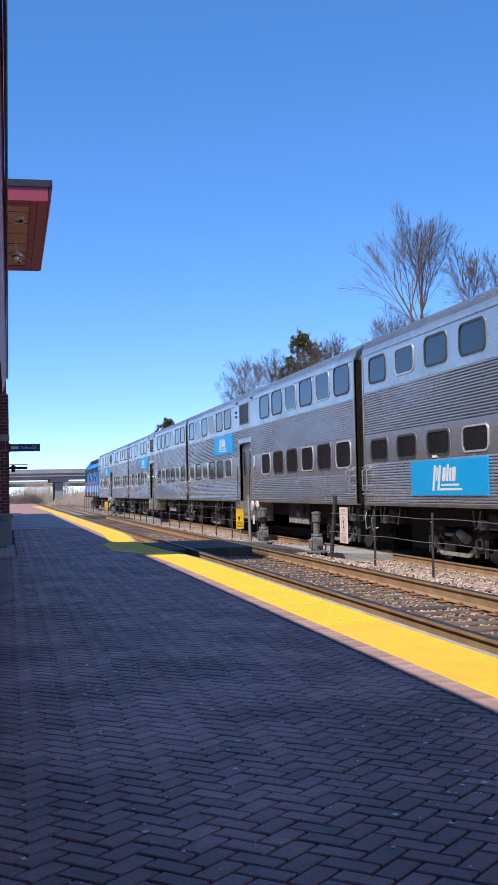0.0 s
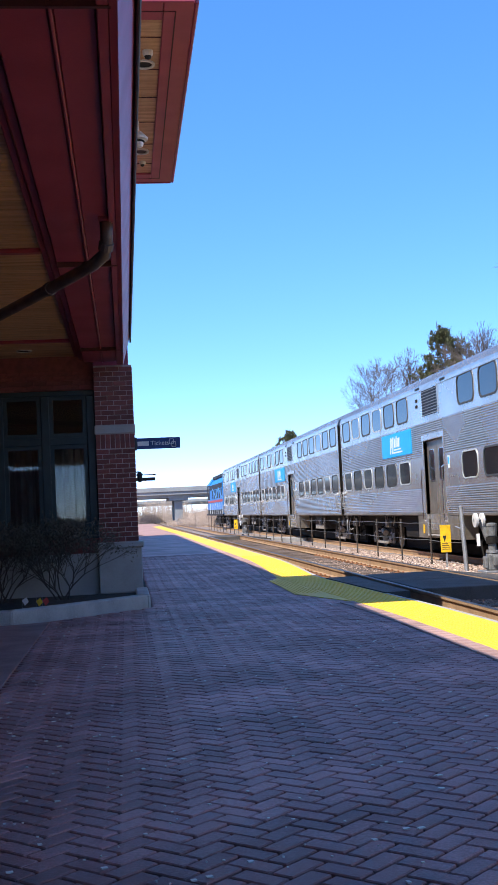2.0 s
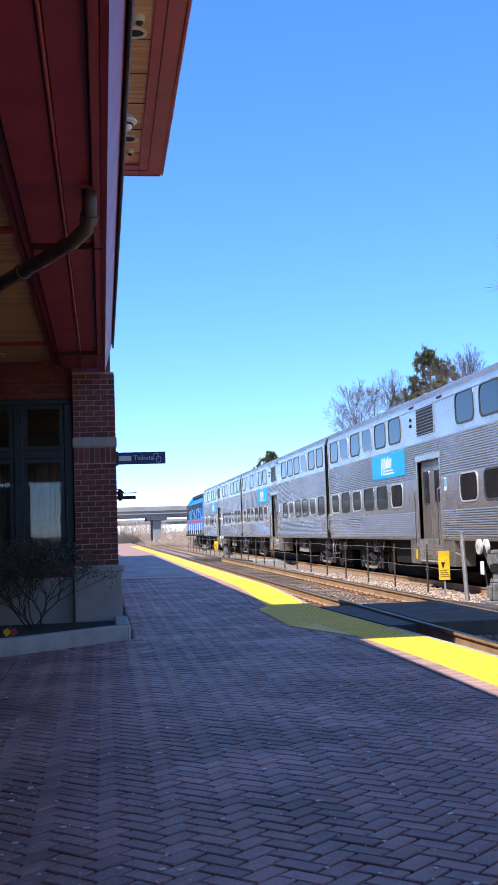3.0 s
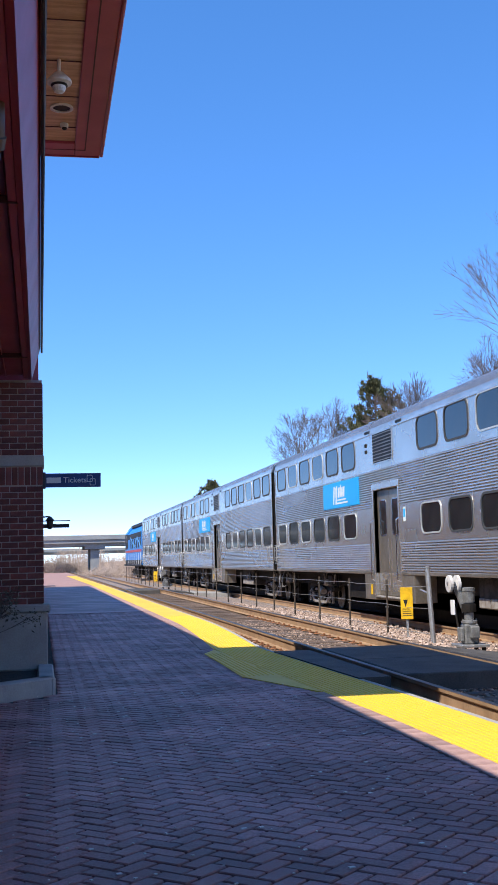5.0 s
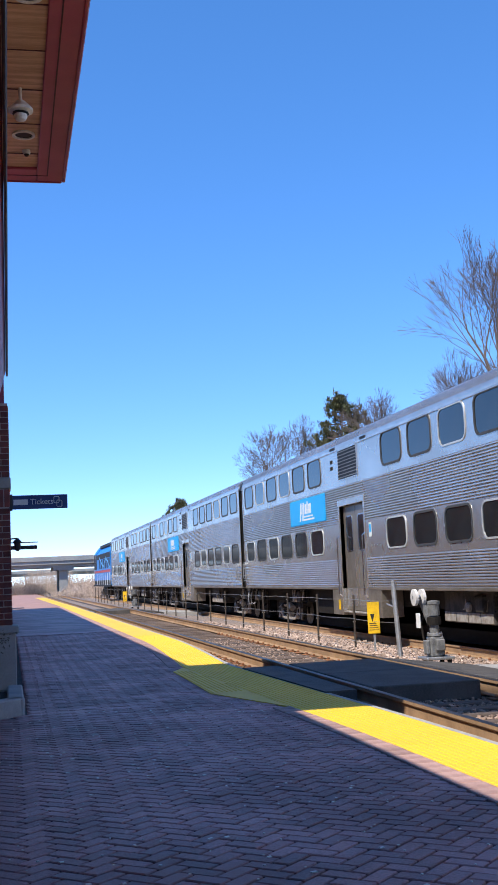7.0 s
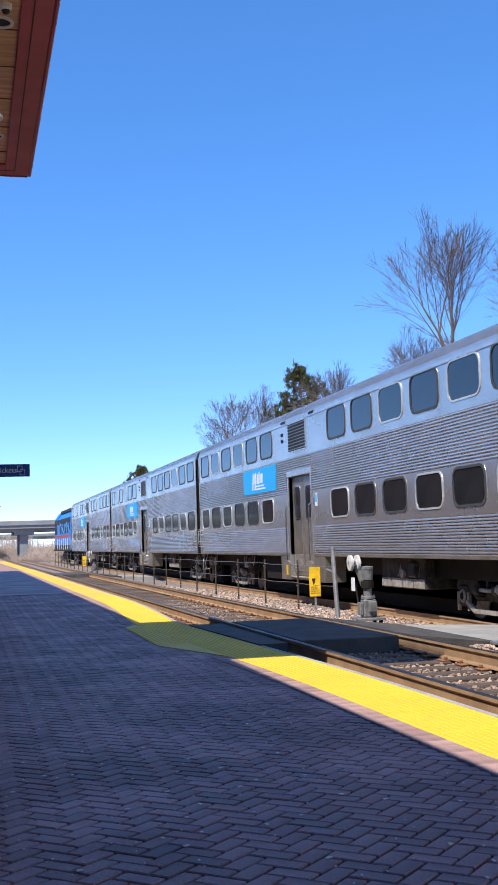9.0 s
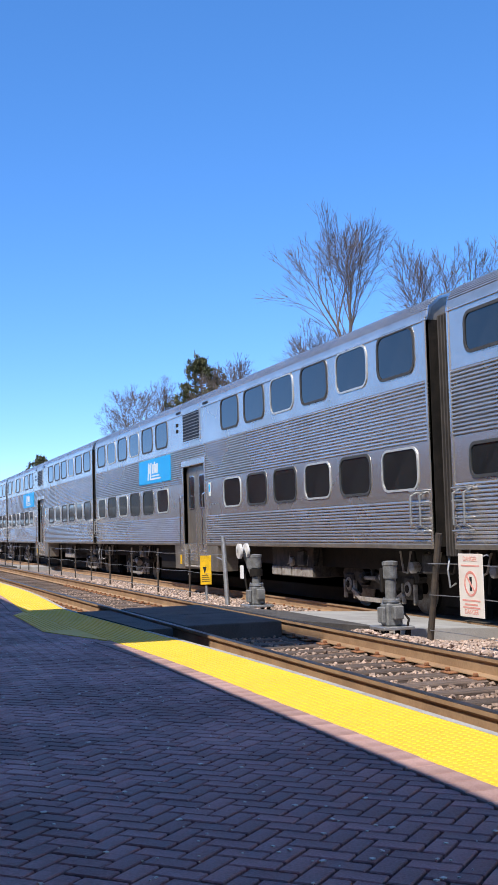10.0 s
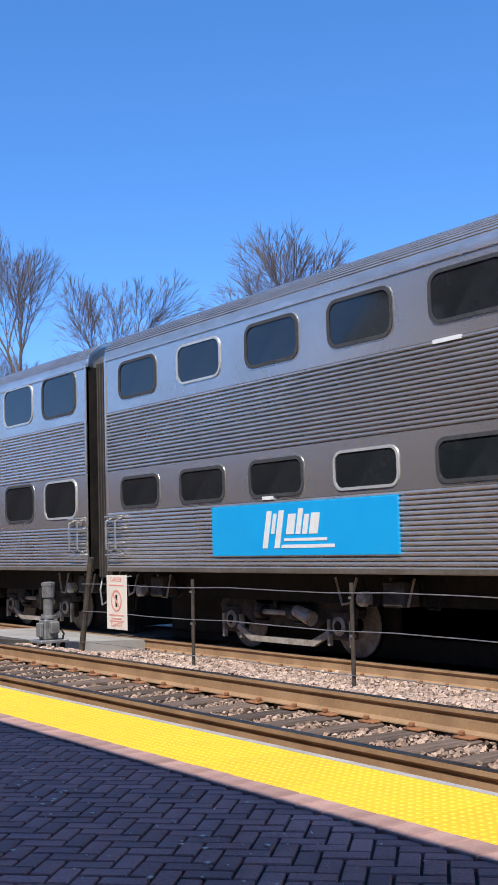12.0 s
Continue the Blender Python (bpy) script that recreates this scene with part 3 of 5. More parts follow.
def logo(parent, y, z, s):
    """White slanted blocks of a plain emblem on the blue panel."""
    sk = 0.24
    bars = [(-1.22, -1.04, 0.0, 0.78), (-0.98, -0.86, 0.30, 0.72), (-0.80, -0.62, 0.0, 0.78), (-0.46, -0.20, 0.28, 0.70), (-0.14, 0.02, 0.28, 0.80), (0.08, 0.24, 0.28, 0.68), (0.30, 0.58, 0.28, 0.70), (-0.50, 0.90, 0.14, 0.20), (-0.56, 1.16, 0.0, 0.07)]
    for a, b, c, d in bars:
        g = Geo().slab([((a + c * sk) * s, c * s), ((b + c * sk) * s, c * s), ((b + d * sk) * s, d * s), ((a + d * sk) * s, d * s)], 0.0, 0.004, lambda u, v, k: (-k, -u, v))
        part("emblem_block", g, WHITE, parent, at=(-0.0385, y, z - 0.39 * s))


def wheel_set(truck, y):
    wh = part("wheel", Geo().lathe((0.75, y, 0.42), [(0.10, -0.10), (0.10, -0.05), (0.36, -0.03), (0.40, -0.06), (0.42, -0.06), (0.43, 0.05), (0.46, 0.075), (0.10, 0.085)], "x", 24), UNDER, truck)
    part("rim", Geo().lathe((0.75, y, 0.42), [(0.40, -0.07), (0.425, -0.07), (0.425, -0.045), (0.40, -0.045)], "x", 24), TRUCKL, wh)
    box = part("axle_box", Geo().box(0.36, 0.56, y - 0.17, y + 0.17, 0.24, 0.62, 0.03), TRUCKM, truck)
    part("bearing_cap", Geo().lathe((0.34, y, 0.42), [(0.085, 0.0), (0.125, 0.01), (0.125, 0.04), (0.07, 0.05)], "x", 16), TRUCKL, box)
    part("bearing_hub", Geo().lathe((0.325, y, 0.42), [(0.06, 0.0), (0.07, 0.02), (0.07, 0.05)], "x", 10), UNDER, box)
    for a in (y - 0.24, y + 0.19):
        part("guide", Geo().box(0.35, 0.42, a, a + 0.05, 0.16, 0.5, 0.01), TRUCKL, box)


def truck(car, y):
    tr = part("truck", Geo().prism([(-1.55, 0.62), (-1.35, 0.82), (-0.9, 0.86), (-0.6, 0.66), (0.6, 0.66), (0.9, 0.86), (1.35, 0.82), (1.55, 0.62), (1.5, 0.52), (0.95, 0.5), (0.7, 0.36), (-0.7, 0.36), (-0.95, 0.5), (-1.5, 0.52)], 0.40, 0.54, lambda x, d, z: (d, x, z)), TRUCKM, car, "dusty dark truck frame", at=(0.24, y, 0))
    wheel_set(tr, -1.2)
    wheel_set(tr, 1.2)
    for s in (-0.45, 0.45):
        for k in range(5):
            part("spring_coil", Geo().lathe((0.36, s, 0.42 + 0.05 * k), [(0.09, 0.0), (0.11, 0.015), (0.09, 0.03)], "z", 12), TRUCKM, tr)
    part("damper", Geo().tube((0.28, -0.30, 0.56), (0.28, 0.36, 0.56), 0.035, n=10), TRUCKL, tr, "pale shock absorber")
    for a in (0.30, -0.42):
        part("damper_end", Geo().tube((0.28, a, 0.56), (0.28, a + 0.13, 0.56), 0.085, n=12), TRUCKM, tr)
    part("brake_cylinder", Geo().tube((0.26, -0.78, 0.50), (0.26, -0.45, 0.60), 0.10, 0.08, 12), TRUCKL, tr)
    part("equaliser", Geo().prism([(-1.05, 0.30), (-0.7, 0.14), (0.7, 0.14), (1.05, 0.30), (1.0, 0.36), (0.66, 0.22), (-0.66, 0.22), (-1.0, 0.36)], 0.33, 0.38, lambda x, d, z: (d, x, z)), TRUCKL, tr)
    part("hanger", Geo().box(0.30, 0.36, 0.05, 0.12, 0.56, 0.80, 0.01), TRUCKM, tr)


def hanging_gear(car, y, seed):
    """Pipes, cables and small boxes hanging under the floor."""
    rnd = random.Random(seed)
    for i in range(4):
        a = y + i * 0.5
        part("floor_pipe", Geo().path([(0.32, a, 1.05), (0.30, a + 0.1, 0.8 - 0.1 * rnd.random()), (0.33, a + 0.3, 0.72), (0.36, a + 0.45, 1.05)], 0.018, 6), TRUCKL if i % 2 else UNDER, car)
    part("junction_box", Geo().box(0.22, 0.5, y + 0.6, y + 0.95, 0.72, 1.02, 0.02), TRUCKM, car)
    part("valve", Geo().lathe((0.3, y + 1.35, 0.8), [(0.05, -0.08), (0.09, -0.06), (0.09, 0.06), (0.04, 0.1)], "x", 12), TRUCKL, car)


def grab_irons(car, y, s):
    """Stacked steel steps and a side loop on the corner of a car."""
    for z in (1.98, 1.80, 1.56, 1.38):
        part("grab_iron", Geo().path([(0, y, z), (-0.10, y, z - 0.01), (-0.10, y + s * 0.42, z - 0.01), (0, y + s * 0.42, z)], 0.017, 6), GALV, car)
    for a in (0.06, 0.36):
        part("grab_iron", Geo().path([(0, y + s * a, 1.40), (-0.12, y + s * a, 1.46), (-0.12, y + s * a, 1.90), (0, y + s * a, 1.96)], 0.017, 6), GALV, car)


def door_set(car, y0, y1):
    """A recessed pair of sliding doors with its grab rails and step."""
    w = (y1 - y0) / 2
    for i in range(2):
        a = y0 + i * w
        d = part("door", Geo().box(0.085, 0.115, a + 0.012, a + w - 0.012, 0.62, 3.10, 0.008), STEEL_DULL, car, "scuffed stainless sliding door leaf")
        to = lambda u, v, k: (0.085 - k, u, v)
        part("door_window", Geo().ring(rrect(w * 0.5 + 0.06, 0.86, 0.1), rrect(w * 0.5, 0.80, 0.08), -0.005, 0.012, to), CHROME, d, at=(0, a + w / 2, 2.45))
        part("pane", Geo().slab(rrect(w * 0.5, 0.80, 0.08), -0.005, 0.004, to), TINT, d, at=(0, a + w / 2, 2.45))
        part("kick_plate", Geo().box(0.078, 0.086, a + 0.06, a + w - 0.06, 0.72, 1.15, 0.004), STEEL_FLAT, d)
        for q in (a + 0.10, a + w - 0.13):
            part("leaf_rib", Geo().box(0.076, 0.086, q, q + 0.03, 1.2, 1.95, 0.004), STEEL_FLAT, d)
    part("door_header", Geo().box(-0.025, 0.10, y0 - 0.12, y1 + 0.12, 3.12, 3.28, 0.012), STEEL_FLAT, car)
    for a in (y0 - 0.10, y1):
        part("door_jamb", Geo().box(-0.02, 0.12, a, a + 0.10, 0.6, 3.12, 0.01), STEEL_FLAT, car)
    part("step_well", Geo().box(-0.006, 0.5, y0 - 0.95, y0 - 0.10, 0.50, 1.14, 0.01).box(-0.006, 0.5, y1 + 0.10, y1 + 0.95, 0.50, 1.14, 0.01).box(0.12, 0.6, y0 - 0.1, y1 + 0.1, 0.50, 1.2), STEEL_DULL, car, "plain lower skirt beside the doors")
    part("step_edge", Geo().box(-0.02, 0.13, y0, y1, 0.56, 0.60, 0.008), TRUCKL, car)
    part("step_mark", Geo().box(-0.024, -0.006, y1 + 0.3, y1 + 0.42, 0.62, 0.86, 0.004), SIGNY, car, "small orange sticker")
    for y in (y0 - 0.05, y1 + 0.05):
        part("hand_rail", Geo().path([(-0.02, y, 0.95), (-0.09, y, 1.0), (-0.09, y, 2.35), (-0.02, y, 2.4)], 0.017, 8), CHROME, car)


def louvre(car, y0, y1, z0, z1):
    v = part("vent", Geo().box(-0.0115, 0.02, y0, y1, z0, z1), BLACK, car, "dark louvred air intake")
    n = 9
    for i in range(n):
        z = z0 + (z1 - z0) * (i + 0.5) / n
        part("slat", Geo().box(-0.026, -0.0118, y0, y1, z - 0.010, z + 0.010), STEEL_DULL, v)
    part("vent_frame", Geo().ring([(y0 - .03, z0 - .03), (y1 + .03, z0 - .03), (y1 + .03, z1 + .03), (y0 - .03, z1 + .03)], [(y0, z0), (y1, z0), (y1, z1), (y0, z1)], -0.01, 0.022, lambda u, w, d: (-d, u, w)), STEEL_FLAT, v)


def rail_car(y0, length, label, zones, top, low, upp, door=None, vent=None, panels=(), trucks=(), boxes=()):
    """low, upp: (window z, height, [(y, width, bright)...]). All heights from the rail."""
    x, zr = TR
    ob = thing("passenger_car", (x, y0, zr + SLOPE * (y0 - 9.5)), label, "train car", "passenger cars of the train")
    ob.rotation_euler = (math.atan(SLOPE), 0, 0)
    full = car_outline(zones, top)
    g = Geo()
    if door:
        g.prism(full, 0, door[0]).prism(car_outline(zones, top, (0, 3.12, 0.12)), door[0], door[1]).prism(full, door[1], length)
    else:
        g.prism(full, 0, length)
    part("body", g, STEEL, ob, "fluted stainless steel body")
    for z, h, spots in (low, upp):
        for y, w, bright in spots:
            window(ob, y, z, w, h, bright)
    # smooth letterboards behind the windows
    for z0, z1, kind in zones:
        if kind == "flat" and z1 - z0 > 0.3:
            segs = [(0.0, length)] if not door or z0 > 3.1 else [(0.0, door[0] - 0.1), (door[1] + 0.1, length)]
            for a, b in segs:
                part("window_band", Geo().box(-0.007, 0.01, a + 0.004, b - 0.004, z0 + 0.004, z1 - 0.004), STEEL_FLAT, ob)
    part("sill", Geo().box(-0.022, 0.1, 0, length, zones[0][0] - 0.03, zones[0][0] + 0.045, 0.012) if not door else
         Geo().box(-0.022, 0.1, 0, door[0] - 0.1, zones[0][0] - 0.03, zones[0][0] + 0.045, 0.012).box(-0.022, 0.1, door[1] + 0.1, length, zones[0][0] - 0.03, zones[0][0] + 0.045, 0.012), STEEL_DULL, ob)
    part("drip_rail", Geo().box(-0.024, 0.0, 0.0, length, zones[-1][1] - 0.012, zones[-1][1] + 0.012, 0.005), STEEL_FLAT, ob)
    for y in (0.0, length):
        s = 1 if y == 0 else -1
        part("corner_post", Geo().box(-0.02, 0.06, min(y, y + s * 0.07), max(y, y + s * 0.07), zones[0][0], zones[-1][1] + 0.06, 0.012), STEEL_FLAT, ob)
        part("roof_edge", Geo().prism([(0.0, zones[-1][1]), (0.05, zones[-1][1] + 0.22), (0.22, zones[-1][1] + 0.36), (0.5, zones[-1][1] + 0.44), (0.5, zones[-1][1] + 0.40), (0.24, zones[-1][1] + 0.32), (0.08, zones[-1][1] + 0.19), (0.03, zones[-1][1])], min(y, y - s * 0.05), max(y, y - s * 0.05)), CHROME, ob, "bright roof end trim")
        part("end_face", Geo().box(0.04, 2.86, min(y, y - s * 0.02), max(y, y - s * 0.02), zones[0][0], zones[-1][1]), UNDER, ob)
        grab_irons(ob, y + s * 0.12, s)
        gang = part("diaphragm", Geo().box(0.75, 2.2, min(y, y - s * 0.27), max(y, y - s * 0.27), 1.0, 4.3), BELLOWS, ob, "ribbed dark gangway bellows")
        for i in range(6):
            yy = y - s * (0.04 + 0.045 * i)
            part("bellows_fold", Geo().box(0.20 - 0.06 * (i % 2), 2.6, min(yy, yy - s * 0.03), max(yy, yy - s * 0.03), 1.0, 4.55, 0.008), BELLOWS, gang)
        part("coupler", Geo().box(1.3, 1.6, min(y, y - s * 0.3), max(y, y - s * 0.3), 0.72, 0.98, 0.03), UNDER, ob)
        part("end_hose", Geo().path([(0.7, y - s * 0.05, 1.0), (0.6, y - s * 0.12, 0.7), (0.62, y - s * 0.2, 0.45), (0.75, y - s * 0.26, 0.55)], 0.025, 6), UNDER, ob)
        part("end_cable", Geo().path([(0.25, y - s * 0.04, 1.12), (0.16, y - s * 0.08, 0.8), (0.18, y - s * 0.1, 0.55), (0.3, y - s * 0.05, 0.6)], 0.016, 6), GALV, ob)
    hy = 0.75 if door else length - 0.8
    part("roof_hatch", Geo().obox((0.25, hy, zones[-1][1] + 0.30), ((0.70, 0, 0.71), (0, 1, 0), (-0.71, 0, 0.70)), (0.16, 0.14, 0.012), 0.006), STEEL_DULL, ob)
    if door:
        door_set(ob, *door)
        part("notice", Geo().box(-0.012, 0.0, door[0] - 0.52, door[0] - 0.36, 2.30, 2.62), WHITE, ob, "small white and blue access sticker")
        part("notice_mark", Geo().box(-0.015, -0.011, door[0] - 0.50, door[0] - 0.38, 2.40, 2.58), BLUE, ob)
        for k in range(2):
            part("marker_lamp", Geo().box(-0.03, 0.01, door[1] + 0.42, door[1] + 0.55, 4.06 + 0.16 * k, 4.15 + 0.16 * k, 0.01), UNDER, ob)
    if vent:
        louvre(ob, *vent)
        for a in (vent[0] - 0.75, vent[1] + 0.25):
            hv = part("roof_vent", Geo().obox((0.13, a + 0.25, zones[-1][1] + 0.20), ((0.55, 0, 0.84), (0, 1, 0), (-0.84, 0, 0.55)), (0.15, 0.24, 0.03), 0.012), STEEL_DULL, ob, "raised roof vent hood")
            part("vent_mouth", Geo().obox((0.02, a + 0.25, zones[-1][1] + 0.075), ((1, 0, 0), (0, 1, 0), (0, 0, 1)), (0.03, 0.20, 0.03)), BLACK, hv)
    else:
        for a, z, w in ((17.6, 3.60, 0.42), (20.9, 2.055, 0.24)):
            part("number_bar", Geo().box(-0.028, 0.0, a - w / 2, a + w / 2, z, z + 0.045), WHITE, ob, "small white number plate")
    for y0p, y1p, z0, z1 in panels:
        pn = part("blue_panel", Geo().box(-0.038, 0.0, y0p, y1p, z0, z1, 0.004), BLUE, ob, "bright blue name panel with a white emblem")
        logo(pn, (y0p + y1p) / 2 - 0.05, (z0 + z1) / 2, (z1 - z0) * 0.92)
    part("underframe", Geo().box(0.5, 2.4, 0.1, length - 0.1, 0.72, zones[0][0] + 0.02), UNDER, ob)
    t0, t1 = min(trucks) + 1.9, max(trucks) - 1.9
    # floor equipment between the trucks, kept black to deepen the shade too
    part("centre_equipment", Geo().box(1.0, 2.3, t0, t1, 0.25, 0.73, 0.04), UNDER, ob)
    # black end boxes stand in for the deep shade past the trucks
    for a, b in ((0.35, min(trucks) - 1.75), (max(trucks) + 1.75, length - 0.35)):
        if b - a > 0.3:
            part("end_shade_box", Geo().box(0.95, 2.3, a, b, 0.12, 0.73, 0.04), UNDER, ob)
    # full-length black sheets added as shade, closing the view under the car
    part("axle_shade_sheet", Geo().box(1.0, 1.1, 0.3, length - 0.3, 0.02, 0.74), UNDER, ob)
    part("far_shade_sheet", Geo().box(2.45, 2.6, 0.2, length - 0.2, 0.05, 1.14), UNDER, ob)
    for y in trucks:
        truck(ob, y)
        hanging_gear(ob, y + 1.9, int(y * 10))
        hanging_gear(ob, y - 3.4, int(y * 10) + 1)
    for a, b, z0, z1, kind in boxes:
        m = {"tank": UNDER, "box": UNDER, "pale": TRUCKL}[kind]
        if kind == "tank":
            part("air_tank", Geo().lathe((0.75, a, (z0 + z1) / 2), [(0.05, 0.0), (0.26, 0.04), (0.26, b - a - 0.04), (0.05, b - a)], "y", 18), TRUCKL, ob)
        else:
            bx = part("equipment_box", Geo().box(0.30, 1.4, a, b, z0, z1, 0.02), TRUCKM if kind == "pale" else m, ob)
            if kind == "pale":
                n = 4
                for i in range(n):
                    c0 = a + (b - a) * i / n
                    part("box_door", Geo().box(0.285, 0.30, c0 + 0.02, c0 + (b - a) / n - 0.02, z0 + 0.02, z0 + 0.2, 0.005), TRUCKL, bx)
    return ob


ZA = [(1.14, 2.04, "flute"), (2.04, 2.70, "flat"), (2.70, 3.64, "flute"), (3.64, 4.50, "flat")]
ZB = [(1.14, 1.84, "flute"), (1.84, 2.70, "flat"), (2.70, 3.60, "flute"), (3.60, 4.50, "flat")]
TOP = 5.02


def spaced(first, pitch, n, w, bright):
    return [(first + pitch * i, w, i in bright) for i in range(n)]


# nearest car: world y from -16.14 to 9.16
lowA = [(y + 16.14, 1.08, i in (3, 8)) for i, y in enumerate([8.08 - 1.74 * k for k in range(14)])]
uppA = [(y + 16.14, 1.08, i in (1, 7)) for i, y in enumerate([8.10 - 1.74 * k for k in range(14)])]
rail_car(-16.14, 25.3, "bilevel commuter car in ribbed stainless steel with a wide blue panel", ZA, TOP, (2.335, 0.41, lowA), (4.105, 0.51, uppA),
         panels=[(18.45, 22.20, 1.335, 2.0)], trucks=[21.5, 3.4], boxes=[(15.6, 17.2, 0.55, 1.0, "tank"), (9.0, 12.6, 0.4, 1.1, "box"), (13.2, 15.0, 0.5, 1.1, "box")])


def standard_car(y0, length, label, bright_l, bright_u):
    low = spaced(1.02, 1.69, 6, 1.20, bright_l) + [(y, w, i in (0, 3, 5)) for i, (y, w, _) in enumerate(spaced(15.73, 1.68, 6, 1.20, ()))]
    upp = spaced(1.04, 1.70, 6, 1.24, bright_u) + [(y, w, i in (2, 4)) for i, (y, w, _) in enumerate(spaced(15.73, 1.68, 6, 1.24, ()))]
    return rail_car(y0, length, label, ZB, TOP, (2.325, 0.60, low), (4.14, 0.66, upp), door=(11.66, 13.57), vent=(11.95, 13.45, 3.77, 4.47),
                    panels=[(14.78, 18.39, 2.86, 3.55)], trucks=[3.3, 21.6], boxes=[(5.5, 7.8, 0.5, 1.1, "pale"), (14.6, 17.2, 0.45, 1.1, "box")])


standard_car(9.80, 25.2, "bilevel commuter car in ribbed stainless steel with closed double doors", (0, 2, 5), (1, 3))
standard_car(35.60, 25.3, "third bilevel car, stainless steel with a blue panel by its doors", (1, 4), (2,))
standard_car(61.50, 25.3, "last bilevel car coupled behind the locomotive, far down the track", (2,), (3,))


def locomotive(y0, length):
    ob = thing("locomotive", (4.45, y0, TR[1] + SLOPE * (y0 - 9.5)), "blue diesel locomotive with black roof and a red stripe", "locomotive")
    part("body", Geo().prism([(0, 1.2), (0, 3.9), (0.5, 4.5), (2.5, 4.5), (3.0, 3.9), (3.0, 1.2)], 0, length - 4.2), LOCO, ob, "blue painted hood")
    part("cab", Geo().prism([(0, 1.2), (0, 4.0), (0.45, 4.62), (2.55, 4.62), (3.0, 4.0), (3.0, 1.2)], length - 4.19, length - 1.2), LOCO, ob)
    part("nose", Geo().prism([(0.4, 1.2), (0.4, 3.1), (0.8, 3.4), (2.2, 3.4), (2.6, 3.1), (2.6, 1.2)], length - 1.19, length), LOCO_L, ob)
    part("roof_cover", Geo().box(0.3, 2.7, 0.4, length - 4.6, 4.45, 4.72, 0.05), BLACK, ob)
    for i in range(4):
        part("exhaust_fan", Geo().lathe((1.5, 1.5 + 2.6 * i, 4.7), [(0.55, 0), (0.55, 0.12), (0.45, 0.16)], "z", 16), BLACK, ob)
    part("end_face", Geo().box(0.1, 2.9, -0.03, 0.0, 1.2, 4.4), BLACK, ob)
    part("stripe", Geo().box(-0.012, 0.0, 0.2, length - 1.6, 2.28, 2.48), LOCO_R, ob, "red stripe")
    for a, b, c, d in ((0.5, 4.0, 2.6, 3.5), (4.0, 7.0, 3.5, 2.7), (7.0, 11.0, 2.7, 3.6)):
        L = Vector((0, b - a, d - c))
        part("flash", Geo().obox((-0.01, (a + b) / 2, (c + d) / 2), ((1, 0, 0), L.normalized(), Vector((1, 0, 0)).cross(L.normalized())), (0.008, L.length / 2, 0.09)), LOCO_L, ob)
    part("louvre_panel", Geo().box(-0.014, 0.0, 0.3, length - 4.4, 3.45, 3.88), BLACK, ob)
    part("cab_panel", Geo().box(-0.016, 0.0, length - 4.1, length - 1.25, 2.6, 3.95), BLACK, ob)
    part("cab_window", Geo().box(-0.022, 0.0, length - 3.6, length - 2.6, 3.2, 3.85), TINT, ob)
    for k in range(6):
        part("hood_door", Geo().box(-0.016, 0.0, 0.7 + 1.9 * k, 1.6 + 1.9 * k, 2.62, 3.40), BLACK, ob)
    part("lower_band", Geo().box(-0.014, 0.0, 0.1, length - 1.3, 1.26, 1.62), BLACK, ob)
    part("tank", Geo().box(0.2, 2.8, 5.2, 9.6, 0.35, 1.15, 0.1), UNDER, ob)
    part("walkway", Geo().box(-0.05, 3.05, 0, length, 1.1, 1.25), BLACK, ob)
    for y in (2.6, length - 3.4):
        truck(ob, y)
    for i in range(7):
        part("railing_post", Geo().tube((-0.03, 0.6 + i * 2.2, 1.25), (-0.03, 0.6 + i * 2.2, 2.2), 0.02, n=6), WHITE, ob)


locomotive(87.3, 18.4)


# ---- station: canopy, corner, tower ----
CX, CY = -3.43, 10.83        # the brick corner
ROOFZ = 4.10
single("station_wall", Geo().box(CX - 0.8, CX - 0.38, 11.42, 58.8, -0.1, 3.57).box(-14, CX - 0.8, 58.4, 58.8, -0.1, 3.57), BRICK, "long brick station wall facing the tracks", "wall", kind="structure")
single("station_roof", Geo().box(-14.5, CX - 0.05, 11.4, 59.2, 3.58, ROOFZ), MAROON, "maroon eaves over the long station wall", "roof", kind="structure")
# unseen wall and two slopes, added to darken the train's reflections
single("west_reflection_wall", Geo().box(-34, -33, -60, 240, -0.6, 8.5), BACKDROP, "unseen brown wall added for the train to reflect", "wall", kind="structure")
single("reflected_roof_slope", Geo().poly([(-9.1, -32, 4.2), (-9.1, 4.0, 4.2), (-15.5, 4.0, 10.5), (-15.5, -32, 10.5)]).poly([(-9.1, -32, 4.0), (-15.5, -32, 10.3), (-15.5, 4.0, 10.3), (-9.1, 4.0, 4.0)]), BACKDROP, "unseen brown roof slope added for the train to reflect", "roof", kind="structure", fix=False)
single("reflected_hall_slope", Geo().poly([(-5.5, 11.5, 4.2), (-5.5, 18.5, 4.2), (-13, 18.5, 11.5), (-13, 11.5, 11.5)]).poly([(-5.5, 11.5, 4.12), (-13, 11.5, 11.3), (-13, 18.5, 11.3), (-5.5, 18.5, 4.12)]), BACKDROP, "unseen brown slope past the corner, added for reflections", "roof", kind="structure", fix=False)
single("wall_west", Geo().box(-9.6, -9.2, -30, 11.3, -0.1, 3.8), BRICK, "shaded brick wall behind the porch", "wall", kind="structure")
single("wall_south", Geo().box(-9.2, -7.2, -30.4, -30, -0.1, 3.8), BRICK, "brick end wall of the porch", "wall", kind="structure")


